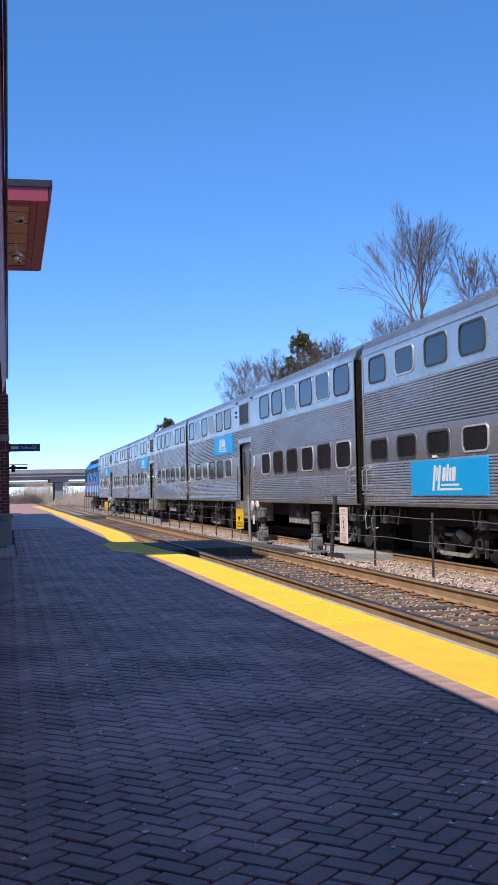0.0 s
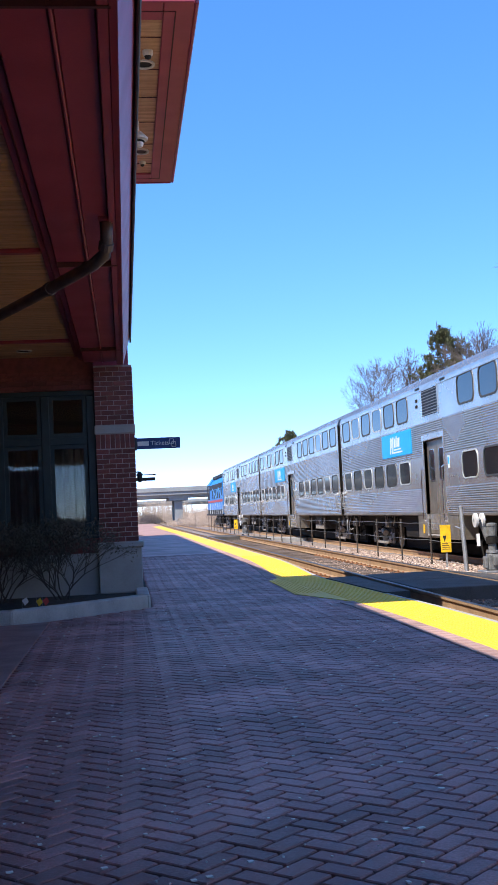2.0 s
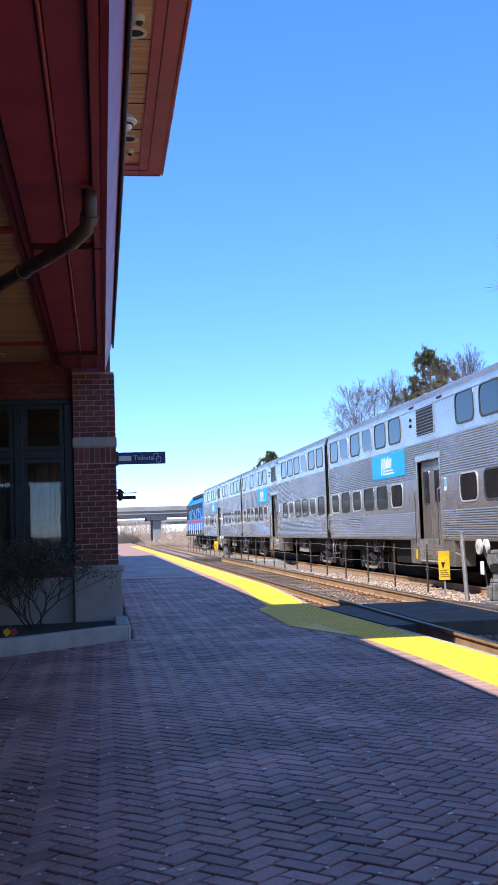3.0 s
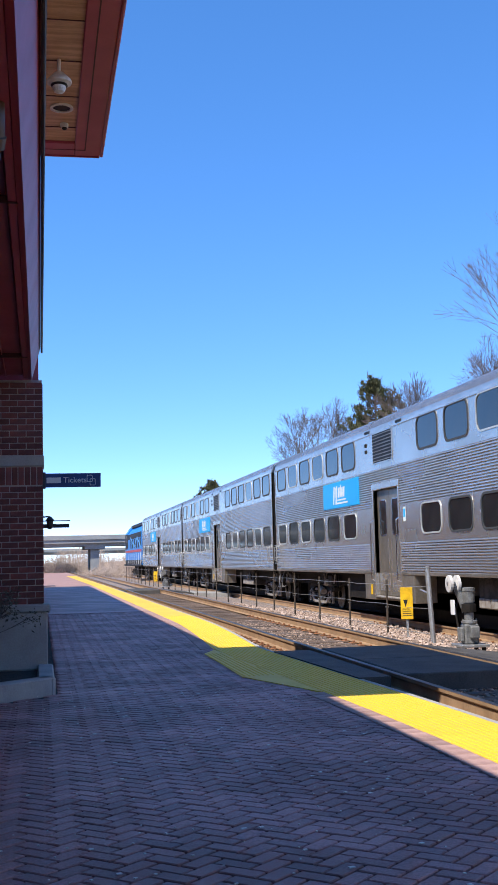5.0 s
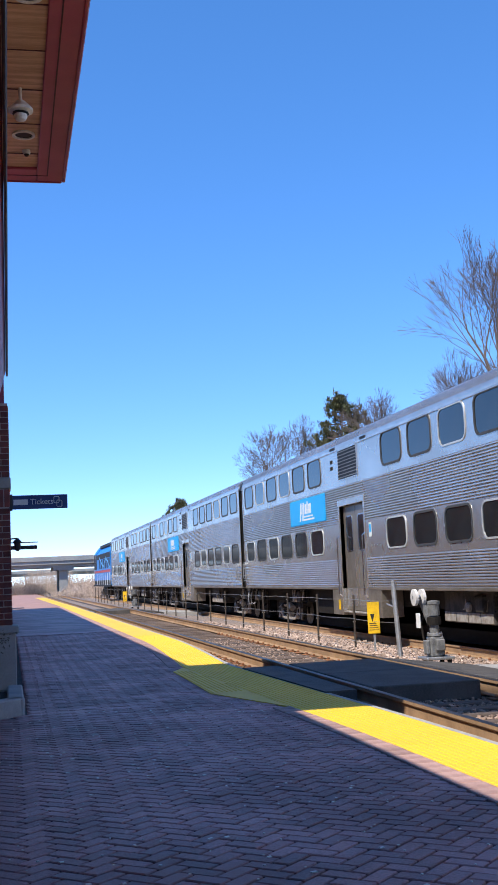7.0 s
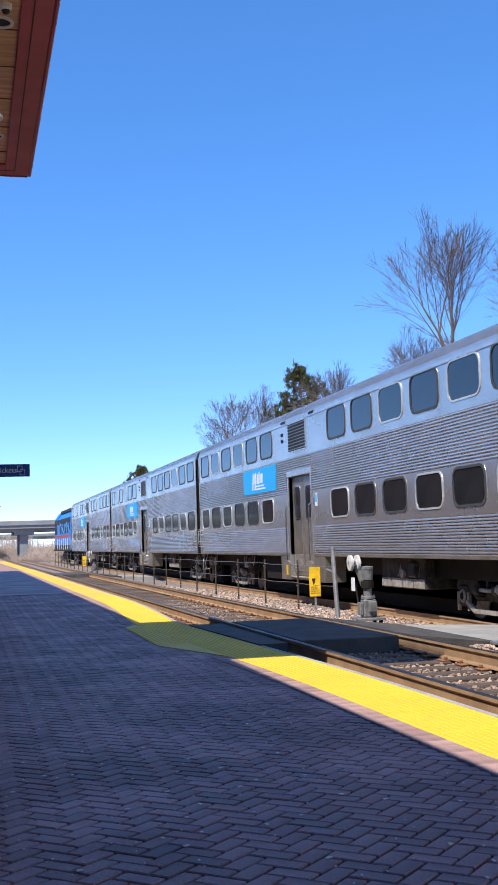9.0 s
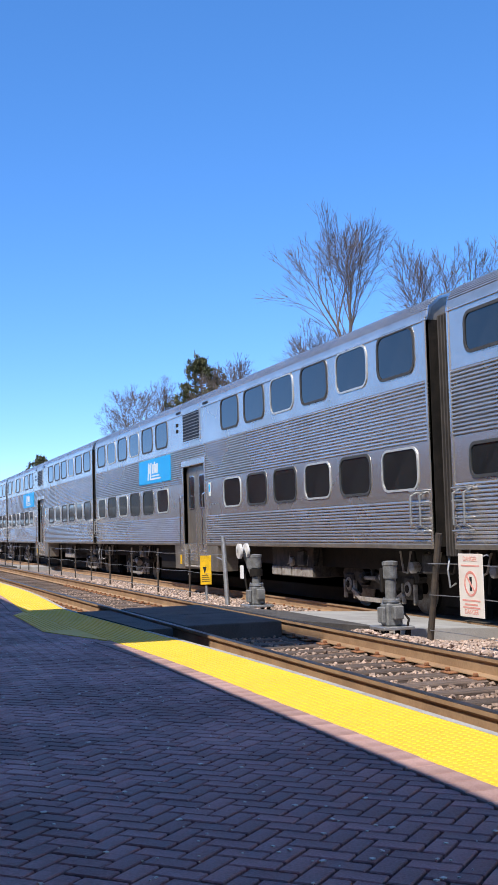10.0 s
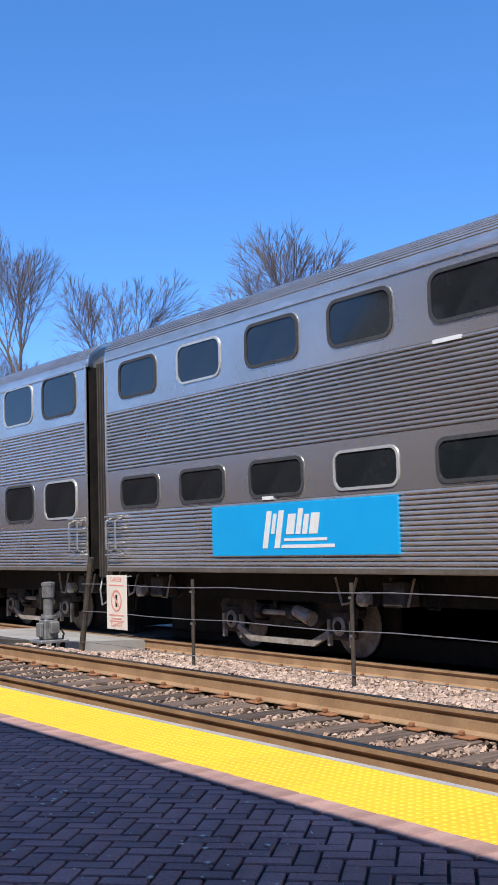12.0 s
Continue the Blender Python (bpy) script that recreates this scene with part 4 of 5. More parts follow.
def brick_column():
    col = thing("brick_pier", (CX, CY, 0), "red brick corner pier on a pale stone plinth", "brick pier", kind="structure")
    W = 0.60
    part("core", Geo().box(-W + 0.008, -0.010, 0.010, 0.55, 0.86, 3.60), MORTAR, col, "pale mortar joints")
    part("plinth", Geo().box(-W - 0.06, 0.075, -0.09, 0.62, 0.0, 0.10, 0.02).box(-W - 0.02, 0.04, -0.045, 0.58, 0.10, 0.78, 0.012).box(-W - 0.05, 0.075, -0.08, 0.6, 0.78, 0.87, 0.015), LIME, col, "pale limestone plinth")
    part("stone_band", Geo().box(-W - 0.012, 0.012, -0.014, 0.56, 2.54, 2.67, 0.008), LIME, col, "pale stone band")
    mesh = {}

    def brick(x, y, z, w, d, h):
        key = (round(w, 3), round(d, 3), round(h, 3))
        if key not in mesh:
            mesh[key] = Geo().box(-w / 2, w / 2, -d / 2, d / 2, -h / 2, h / 2, 0.004).mesh("brick", BRICK, False)
        part("brick", mesh[key], None, col, at=(x, y, z))

    h, j = 0.064, 0.011
    z, row = 0.88, 0
    while z + h < 3.60:
        if 2.54 - h < z < 2.67:
            z = 2.68
            continue
        if 2.30 < z < 2.54:
            n = 8
            for i in range(n):
                w = W / n
                brick(-W + w * (i + 0.5), 0.05, 2.42, w - j, 0.1, 0.215)
            for i in range(7):
                brick(-0.05, 0.11 + 0.075 * i, 2.42, 0.1, 0.066, 0.215)
            z = 2.54
            continue
        cells = [0.2, 0.2, 0.2] if row % 2 == 0 else [0.1, 0.2, 0.2, 0.1]
        x = -W
        for c in cells:
            brick(x + c / 2, 0.05, z + h / 2, c - j, 0.1, h)
            x += c
        y = 0.1
        for c in ([0.2, 0.2] if row % 2 else [0.1, 0.2, 0.1]):
            brick(-0.05, y + c / 2 + 0.005, z + h / 2, 0.1, c - j, h)
            y += c
        z += h + j
        row += 1


def window_wall():
    y = CY + 0.15
    single("front_wall", Geo().box(-9.2, CX - 0.6, y + 0.02, y + 0.3, -0.1, 0.98).box(-9.2, CX - 0.6, y + 0.02, y + 0.3, 3.24, 3.78), BRICK, "brick wall under and over the station window", "wall", kind="structure")
    single("stone_base", Geo().box(-9.2, CX - 0.62, y - 0.05, y + 0.02, -0.1, 0.72, 0.01), LIME, "pale stone base course below the window", "stone base", kind="structure")
    rows = thing("lintel_bricks", (0, y, 0), "course of red bricks over the window", "brick course", kind="structure")
    me = Geo().box(-0.096, 0.096, -0.01, 0.03, -0.031, 0.031, 0.004).mesh("brick", BRICK, False)
    for r in range(4):
        for i in range(12):
            part("brick", me, None, rows, at=(CX - 0.72 - 0.2 * i - 0.1 * (r % 2), 0, 3.29 + 0.073 * r if r < 4 else 0))
    for i in range(12):
        part("brick", me, None, rows, at=(CX - 0.72 - 0.2 * i, 0, 0.79))
        part("brick", me, None, rows, at=(CX - 0.62 - 0.2 * i, 0, 0.865))
    ob = thing("window_1", (0, y, 0), "station window with dark green frames, dark-painted room behind", "window", kind="structure")
    part("head", Geo().box(-9.1, CX - 0.6, -0.02, 0.12, 3.16, 3.24, 0.01), GREEN, ob)
    part("sill", Geo().box(-9.1, CX - 0.6, -0.05, 0.12, 0.95, 1.05, 0.01), GREEN, ob)
    part("transom", Geo().box(-9.1, CX - 0.6, -0.01, 0.1, 2.40, 2.52, 0.01), GREEN, ob)
    x = CX - 0.60
    while x > -9.0:
        part("mullion", Geo().box(x - 0.13, x, -0.025, 0.11, 1.05, 3.16, 0.012), GREEN, ob)
        for z0, z1 in ((1.05, 2.40), (2.52, 3.16)):
            sash = part("sash", Geo().ring([(x - 0.70, z0), (x - 0.13, z0), (x - 0.13, z1), (x - 0.70, z1)], [(x - 0.64, z0 + 0.06), (x - 0.19, z0 + 0.06), (x - 0.19, z1 - 0.06), (x - 0.64, z1 - 0.06)], 0.0, 0.05, lambda u, w, d: (u, d, w)), GREEN, ob)
            pane = part("pane", Geo().box(x - 0.65, x - 0.18, 0.02, 0.026, z0 + 0.05, z1 - 0.05), GLASS, sash)
            pane.visible_shadow = False
        x -= 0.70
    # back wall and floor painted dark so the room looks unlit
    single("waiting_room", Geo().box(-9.2, CX - 0.3, y + 3.0, y + 3.1, 0, 3.5).box(-9.2, CX - 0.3, y + 0.3, y + 3.0, -0.1, 0.02), DARKROOM, "waiting room behind the glass, dimness painted into its colour", "room", kind="structure")
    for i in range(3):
        single("curtain", Geo().prism([(0.04 * math.sin(k * 1.7), k * 0.035) for k in range(10)] + [(0.05 + 0.04 * math.sin(k * 1.7), k * 0.035) for k in range(9, -1, -1)], 1.06, 2.38, lambda a, b, c: (CX - 1.15 - 0.75 * i + c, y + 0.4 + a, b)), CURTAIN, "folded curtain hanging inside the window, painted dim", "curtain", group="curtains in the window")


def canopy():
    y0, y1 = -26.0, 10.83
    ob = thing("porch_canopy", (0, 0, 0.27), "porch canopy with maroon trim and a cedar board ceiling", "canopy", kind="structure")
    part("deck", Geo().box(-9.4, -3.5, y0, y1 + 0.3, 3.60, 3.80), ROOFM, ob)
    part("fascia", Geo().prism([(-3.56, 3.33), (-3.452, 3.74), (-3.452, 3.80), (-3.50, 3.80), (-3.60, 3.34)], y0, y1 + 0.02), MAROON, ob)
    part("gutter", Geo().box(-3.45, -3.425, y0, y1 + 0.1, 3.68, 3.83, 0.008), GUTTER, ob, "dark metal gutter edge")
    part("outer_beam", Geo().box(-3.66, -3.600, y0, y1 - 0.002, 3.345, 3.6, 0.006), MAROON, ob)
    part("bead", Geo().box(-3.885, -3.865, y0, y1 - 0.003, 3.365, 3.6, 0.006), MAROON, ob)
    part("inner_beam", Geo().box(-3.862, -3.664, y0, y1 - 0.002, 3.385, 3.6, 0.006).box(-4.16, -3.888, y0, y1 - 0.002, 3.385, 3.6, 0.006), MAROON, ob)
    part("cornice", Geo().box(-4.24, -4.163, y0, y1 - 0.002, 3.43, 3.6, 0.015).box(-4.30, -4.243, y0, y1 - 0.002, 3.47, 3.6, 0.01), MAROON, ob)
    boards = Geo()
    y = y0
    while y < y1 + 0.1:
        boards.box(-8.8, -4.302, y + 0.002, y + 0.128, 3.515, 3.59, 0.004)
        y += 0.13
    part("ceiling_boards", boards, WOOD, ob, "varnished cedar boards", fix=False)
    for y in (9.32, 3.86, -1.6, -7.1, -12.6):
        part("cross_trim", Geo().box(-9.2, -4.302, y - 0.05, y + 0.05, 3.475, 3.52, 0.01), MAROON, ob)
        part("beam_joint", Geo().box(-4.16, -3.57, y - 0.012, y + 0.012, 3.338, 3.39), MAROON_D, ob)
    for x, y in ((-5.0, 6.9), (-5.02, 10.3), (-4.97, 2.2), (-4.97, -2.6)):
        d = thing("downlight", (x, y, 3.785), "round recessed ceiling downlight, switched off", "ceiling lamp", "porch downlights")
        part("trim_ring", Geo().ring(rrect(0.24, 0.24, 0.119, 6), rrect(0.19, 0.19, 0.094, 6), -0.02, 0.012, lambda u, w, k: (u, w, -k)), CEIL_LAMP, d)
        part("can", Geo().slab(rrect(0.19, 0.19, 0.094, 6), -0.002, 0.004, lambda u, w, k: (u, w, -k)), BLACK, d)
    pts = [(-3.68, 2.30, 3.72), (-3.68, 2.32, 3.46), (-3.70, 2.38, 3.38), (-3.80, 2.58, 3.34), (-4.19, 3.34, 3.31), (-5.2, 5.3, 3.25), (-6.8, 8.4, 3.15)]
    pipe = thing("drain_pipe", pts[0], "bronze coloured drain pipe bending under the canopy", "pipe")
    off = Vector(pts[0])
    loc = [Vector(p) - off for p in pts]
    part("pipe_run", Geo().path(loc, 0.052, 14), PIPE, pipe, smooth=True)
    for a, b in ((4, 5), (1, 2)):
        p, q = loc[a], loc[b]
        d = (q - p).normalized()
        part("collar", Geo().tube(p, p + d * 0.06, 0.062, n=12), PIPE, pipe)
    part("bracket", Geo().box(-0.06, 0.06, -0.06, 0.06, -0.10, -0.06, 0.005), MAROON, pipe)


def tower():
    ob = thing("station_tower", (0, 0, 0), "square tower roof with maroon eaves and a cedar soffit", "tower", kind="structure")
    x1, y0, y1, z = -2.72, 4.52, 10.80, 6.45
    x0 = -8.4
    part("tower_wall", Geo().box(-7.6, -3.75, 6.0, 9.6, 4.12, z), BRICK, ob)
    part("soffit", Geo().box(x0, -3.02, y0 + 0.42, y1 - 0.42, z + 0.03, z + 0.08), WOOD, ob, "cedar soffit boards")
    for k in range(6):
        part("soffit_joint", Geo().box(-3.55, -3.02, y0 + 0.9 * (k + 1), y0 + 0.9 * (k + 1) + 0.012, z + 0.022, z + 0.032), MAROON_D, ob)
    part("soffit_frame", Geo().box(-3.02, x1 + 0.02, y0, y1, z, z + 0.1, 0.01).box(x0, -3.022, y0, y0 + 0.42, z, z + 0.1, 0.01).box(x0, -3.022, y1 - 0.42, y1, z, z + 0.1, 0.01), MAROON, ob)
    # thin proud strips; the groove's shade is painted, nothing is cut in
    part("groove_shade_strip", Geo().box(-2.90, -2.885, y0 + 0.2, y1 - 0.2, z - 0.004, z + 0.01).box(-4.0, -2.9, y0 + 0.2, y0 + 0.215, z - 0.004, z + 0.01).box(-4.0, -2.9, y1 - 0.215, y1 - 0.2, z - 0.004, z + 0.01), MAROON_D, ob)
    part("fascia", Geo().box(x1 + 0.02, x1 + 0.06, y0, y1, z - 0.01, z + 0.34, 0.01).box(x0, x1 + 0.018, y0 - 0.04, y0, z - 0.01, z + 0.34, 0.01).box(x0, x1 + 0.018, y1, y1 + 0.04, z - 0.01, z + 0.34, 0.01), MAROON, ob)
    part("drip_edge", Geo().box(x1 + 0.06, x1 + 0.09, y0 - 0.06, y1 + 0.06, z + 0.24, z + 0.37, 0.006).box(x0, x1 + 0.058, y0 - 0.07, y0 - 0.042, z + 0.24, z + 0.37, 0.006), GUTTER, ob)
    cx, cy = (x0 + x1) / 2, (y0 + y1) / 2
    g = Geo()
    a = [(x0, y0 - 0.05, z + 0.35), (x1 + 0.08, y0 - 0.05, z + 0.35), (x1 + 0.08, y1 + 0.05, z + 0.35), (x0, y1 + 0.05, z + 0.35)]
    r0, r1 = (cx, cy - 1.6, z + 0.75), (cx, cy + 1.6, z + 0.75)
    g.poly([a[0], a[1], r0]).poly([a[1], a[2], r1, r0]).poly([a[2], a[3], r1]).poly([a[3], a[0], r0, r1]).poly(a[::-1])
    part("hip_roof", g, ROOFM, ob)
    for y in (6.17, 9.34):
        d = thing("soffit_downlight", (-3.20, y, z + 0.03), "round white downlight in the tower soffit", "lamp", "soffit lights")
        part("trim_ring", Geo().ring(rrect(0.26, 0.26, 0.129, 6), rrect(0.20, 0.20, 0.099, 6), -0.03, 0.02, lambda u, w, k: (u, w, -k)), CEIL_LAMP, d)
        part("can", Geo().slab(rrect(0.20, 0.20, 0.099, 6), -0.004, 0.004, lambda u, w, k: (u, w, -k)), BLACK, d)
    for y, s in ((5.80, 0.7), (9.83, 0.55)):
        d = thing("dome_camera", (-3.16, y, z + 0.03), "small white dome camera on the soffit", "security camera", "dome cameras")
        part("base", Geo().lathe((0, 0, -0.09 * s), [(0.07 * s, 0.0), (0.085 * s, 0.03 * s), (0.085 * s, 0.09 * s)], "z", 14), CEIL_LAMP, d)
        part("dome", Geo().lathe((0, 0, -0.14 * s), [(0.015 * s, 0.0), (0.045 * s, 0.015 * s), (0.06 * s, 0.05 * s)], "z", 12), BLACK, d)
    d = thing("pendant_camera", (-3.25, 8.1, z + 0.03), "white multi-lens security camera hanging from the soffit", "security camera")
    d.scale = (0.75, 0.75, 0.75)
    part("stem", Geo().tube((0, 0, 0), (0, 0, -0.2), 0.025, n=8), CEIL_LAMP, d)
    part("housing", Geo().lathe((0, 0, -0.36), [(0.10, 0.0), (0.17, 0.02), (0.17, 0.06), (0.13, 0.10), (0.06, 0.17)], "z", 16), CEIL_LAMP, d)
    part("lens_band", Geo().lathe((0, 0, -0.385), [(0.09, 0.0), (0.115, 0.01), (0.11, 0.03)], "z", 14), BLACK, d)
    part("lower_dome", Geo().lathe((0, 0, -0.48), [(0.02, 0.0), (0.07, 0.02), (0.09, 0.06), (0.09, 0.10)], "z", 14), CEIL_LAMP, d)


brick_column()
window_wall()
canopy()
tower()


def ticket_sign():
    ob = thing("ticket_sign", (CX, 10.93, 2.37), "navy blue projecting sign with white lettering for tickets", "sign")
    part("board", Geo().box(0.01, 0.70, -0.02, 0.02, -0.085, 0.085, 0.004), SIGNB, ob)
    part("bracket", Geo().box(-0.03, 0.03, -0.03, 0.03, -0.10, 0.10, 0.006), GUTTER, ob)
    lettering("lettering", "Tickets", 0.098, WHITE, ob, pose(0.385, -0.0225, 0.0, 90, 0, 0), "white lettering")
    part("name_bar", Geo().box(0.04, 0.215, -0.0235, -0.02, -0.034, 0.034), WHITE, ob)
    for a, b in ((0.565, 0.02), (0.60, -0.025)):
        part("card_icon", Geo().ring(rrect(0.07, 0.085, 0.012, 2), rrect(0.056, 0.071, 0.008, 2), 0.02, 0.0235, lambda u, w, d: (a + u, -d, b + w)), WHITE, ob)
    far = thing("hanging_sign", (CX - 0.33, 22.0, 2.18), "dark sign projecting from the wall further along", "sign")
    part("board", Geo().box(0.02, 0.92, -0.03, 0.03, -0.06, 0.02, 0.004), BLACK, far)
    part("arm", Geo().box(-0.29, 0.94, -0.02, 0.02, 0.08, 0.10, 0.004).box(0.02, 0.05, -0.02, 0.02, 0.02, 0.08), BLACK, far)
    far2 = thing("wall_lamp", (CX - 0.05, 15.0, 1.95), "small dark wall lantern beyond the corner", "lamp")
    part("arm", Geo().tube((-0.34, 0, 0.1), (0.16, 0, 0.14), 0.012, n=6), BLACK, far2)
    part("lantern", Geo().lathe((0.16, 0, -0.06), [(0.02, 0), (0.05, 0.03), (0.05, 0.13), (0.07, 0.14), (0.02, 0.2)], "z", 10), BLACK, far2)


ticket_sign()


# ---- planter by the corner ----
def planter():
    pts = [(-3.33, 10.72), (-3.33, 9.12), (-4.47, 8.02), (-5.05, 7.55), (-9.1, 7.4)]
    ob = thing("planter_kerb", (0, 0, 0), "grey concrete kerb round the planting bed", "kerb", kind="structure")
    for (ax, ay), (bx, by) in zip(pts, pts[1:]):
        d = Vector((bx - ax, by - ay, 0))
        L = d.length
        d.normalize()
        nrm = Vector((-d.y, d.x, 0))
        c = Vector(((ax + bx) / 2, (ay + by) / 2, 0.06)) - nrm * 0.09
        part("kerb_stone", Geo().obox(c, (d, nrm, (0, 0, 1)), (L / 2 + 0.03, 0.09, 0.11), 0.018), CONCRETE, ob, fix=False)
    bed = [(-3.42, 10.75), (-3.42, 9.2), (-4.52, 8.15), (-5.1, 7.68), (-9.1, 7.52), (-9.1, 10.9)]
    single("planting_bed", Geo().slab(bed, -0.05, 0.10, lambda u, v, d: (u, v, d)), SOIL, "dark mulch in the planting bed", "planting bed", kind="structure")


def shrub(x, y, h, w, seed):
    rnd = random.Random(seed)
    ob = thing("shrub", (x, y, 0.09), "sparse evergreen shrub with bare stems in the bed", "shrub", "shrubs by the wall")
    tw, lf = Geo(), Geo()

    def grow(p, d, r, depth):
        L = rnd.uniform(0.16, 0.28) * h
        q = p + d * L
        tw.tube(p, q, r, r * 0.7, 4, False)
        if depth == 0:
            for _ in range(16):
                c = q + Vector([rnd.gauss(0, 0.06) for _ in range(3)])
                a = Vector([rnd.uniform(-1, 1) for _ in range(3)]).normalized()
                b = a.cross(Vector([rnd.uniform(-1, 1) for _ in range(3)])).normalized()
                s = rnd.uniform(0.007, 0.015)
                lf.poly([c - a * s * 1.8, c + b * s * 0.7, c + a * s * 1.8, c - b * s * 0.7])
            return
        for _ in range(rnd.choice((2, 3, 3))):
            nd = (d + Vector((rnd.uniform(-1, 1) * w, rnd.uniform(-1, 1) * w, rnd.uniform(-0.2, 0.5)))).normalized()
            grow(q, nd, r * 0.66, depth - 1)

    for _ in range(6):
        grow(Vector((rnd.uniform(-0.1, 0.1), rnd.uniform(-0.1, 0.1), 0)), Vector((rnd.uniform(-0.8, 0.8), rnd.uniform(-0.4, 0.4), 1)).normalized(), 0.014, 4)
    part("stem", tw, TWIG, ob, fix=False)
    part("foliage", lf, LEAF, ob, fix=False)


planter()
shrub(-4.55, 9.95, 1.12, 0.75, 11)
shrub(-5.45, 9.9, 1.05, 0.8, 12)
shrub(-6.4, 9.8, 1.05, 0.8, 13)
for x, y, m, nm in ((-5.02, 8.55, WHITE, "white"), (-4.82, 8.30, SIGNY, "yellow"), (-4.74, 8.35, SIGNR, "red")):
    fl = thing("marker_flag", (x, y, 0.1), "small %s plastic marker flag stuck in the mulch" % nm, "flag", "marker flags")
    part("wire", Geo().tube((0, 0, 0), (0.01, 0, 0.22), 0.002, n=5), GALV, fl)
    part("flag", Geo().slab([(0.0, 0.12), (0.06, 0.16), (0.09, 0.10), (0.04, 0.05)], 0.0, 0.003, lambda u, v, d: (u, d, v)), m, fl)
single("side_walk", Geo().slab([(-9.2, -26), (-4.75, -26), (-4.60, 7.6), (-5.05, 7.42), (-9.2, 7.3)], -0.05, 0.006, lambda u, v, d: (u, v, d)), SIDEWALK, "greyish brick walk beside the porch", "pavement", kind="structure")


# ---- pavers in a diagonal herringbone ----
def pavers():
    a = 0.105
    j = 0.007
    c45 = math.sqrt(0.5)
    rnd = random.Random(8)
    near_x, near_y = (-2.5, -0.80), (-2.6, 1.6)
    far = Geo()
    mesh_h = Geo().box(-a + j, a - j, -a / 2 + j, a / 2 - j, -0.05, 0.0, 0.005).mesh("paver", PAVER_ONE, False)
    holder = thing("paver_field", (0, 0, 0), "dark clay pavers laid in a diagonal herringbone", "paving", kind="structure")
    count = 0
    for i in range(-170, 200):
        for k in range(-170, 205):
            r = (i - k) % 4
            if r == 0:
                cu, cv, horiz = (i + 1) * a, (k + 0.5) * a, True
            elif r == 3:
                cu, cv, horiz = (i + 0.5) * a, (k + 1) * a, False
            else:
                continue
            x, y = (cu - cv) * c45 - 2.5, (cu + cv) * c45 + 2.0
            if not (-5.2 < x < -0.70 and -15.5 < y < 27.5) or (x < -4.5 and y < 7.9 and x < -4.62) or (x < -3.3 and y > 9.0 - (-3.3 - x)):
                continue
            yaw = math.pi / 4 + (0 if horiz else math.pi / 2) + rnd.uniform(-0.012, 0.012)
            z = rnd.uniform(-0.0062, -0.0022)
            if near_x[0] < x < near_x[1] and near_y[0] < y < near_y[1] and count < 300:
                p = part("paver", mesh_h, None, holder, at=(x, y, z))
                p.rotation_euler = (rnd.uniform(-0.006, 0.006), rnd.uniform(-0.006, 0.006), yaw)
                count += 1
            else:
                ca, sa = math.cos(yaw), math.sin(yaw)
                far.obox((x, y, z - 0.025), ((ca, sa, 0), (-sa, ca, 0), (0, 0, 1)), (a - j, a / 2 - j, 0.025), 0.005)
    f = part("paver_rest", far, PAVER, holder, fix=False)
    f["kind"] = "stuff"
    rest = thing("platform_paving", (0, 0, 0), "brick paving further along the platform", "paving", kind="structure")
    part("paving_sheet", Geo().box(-5.2, -0.772, -30, -15.6, -0.05, 0.0).box(-5.2, -0.772, 27.62, 60.9, -0.05, -0.002), PAVER, rest)
    part("sunny_paving", Geo().box(-16, -0.772, 60.95, 61.9, -0.05, 0.001), FARPAVE, rest, "pink paving in full sun")
    # flat black rectangle lying on the far paving
    part("dark_rectangle", Geo().box(-3.6, -2.6, 63.5, 66.0, -0.04, 0.006), BLACK, rest)


def grit():
    rnd = random.Random(77)
    g = Geo()
    for _ in range(1500):
        x, y = rnd.uniform(-4.5, -0.9), -13 + 22 * rnd.random()
        s = rnd.choice((0.003, 0.004, 0.005, 0.009))
        g.obox((x, y, 0.003), ((1, 0.3, 0), (-0.3, 1, 0), (0, 0, 1)), (s * rnd.uniform(0.6, 1.6), s, 0.0022))
    single("salt_grit", g, SIGNW, "pale grit and litter specks scattered on the pavers", "grit", kind="stuff", fix=False)


# ---- between the tracks: fence, signs, machines ----
FX = 3.20


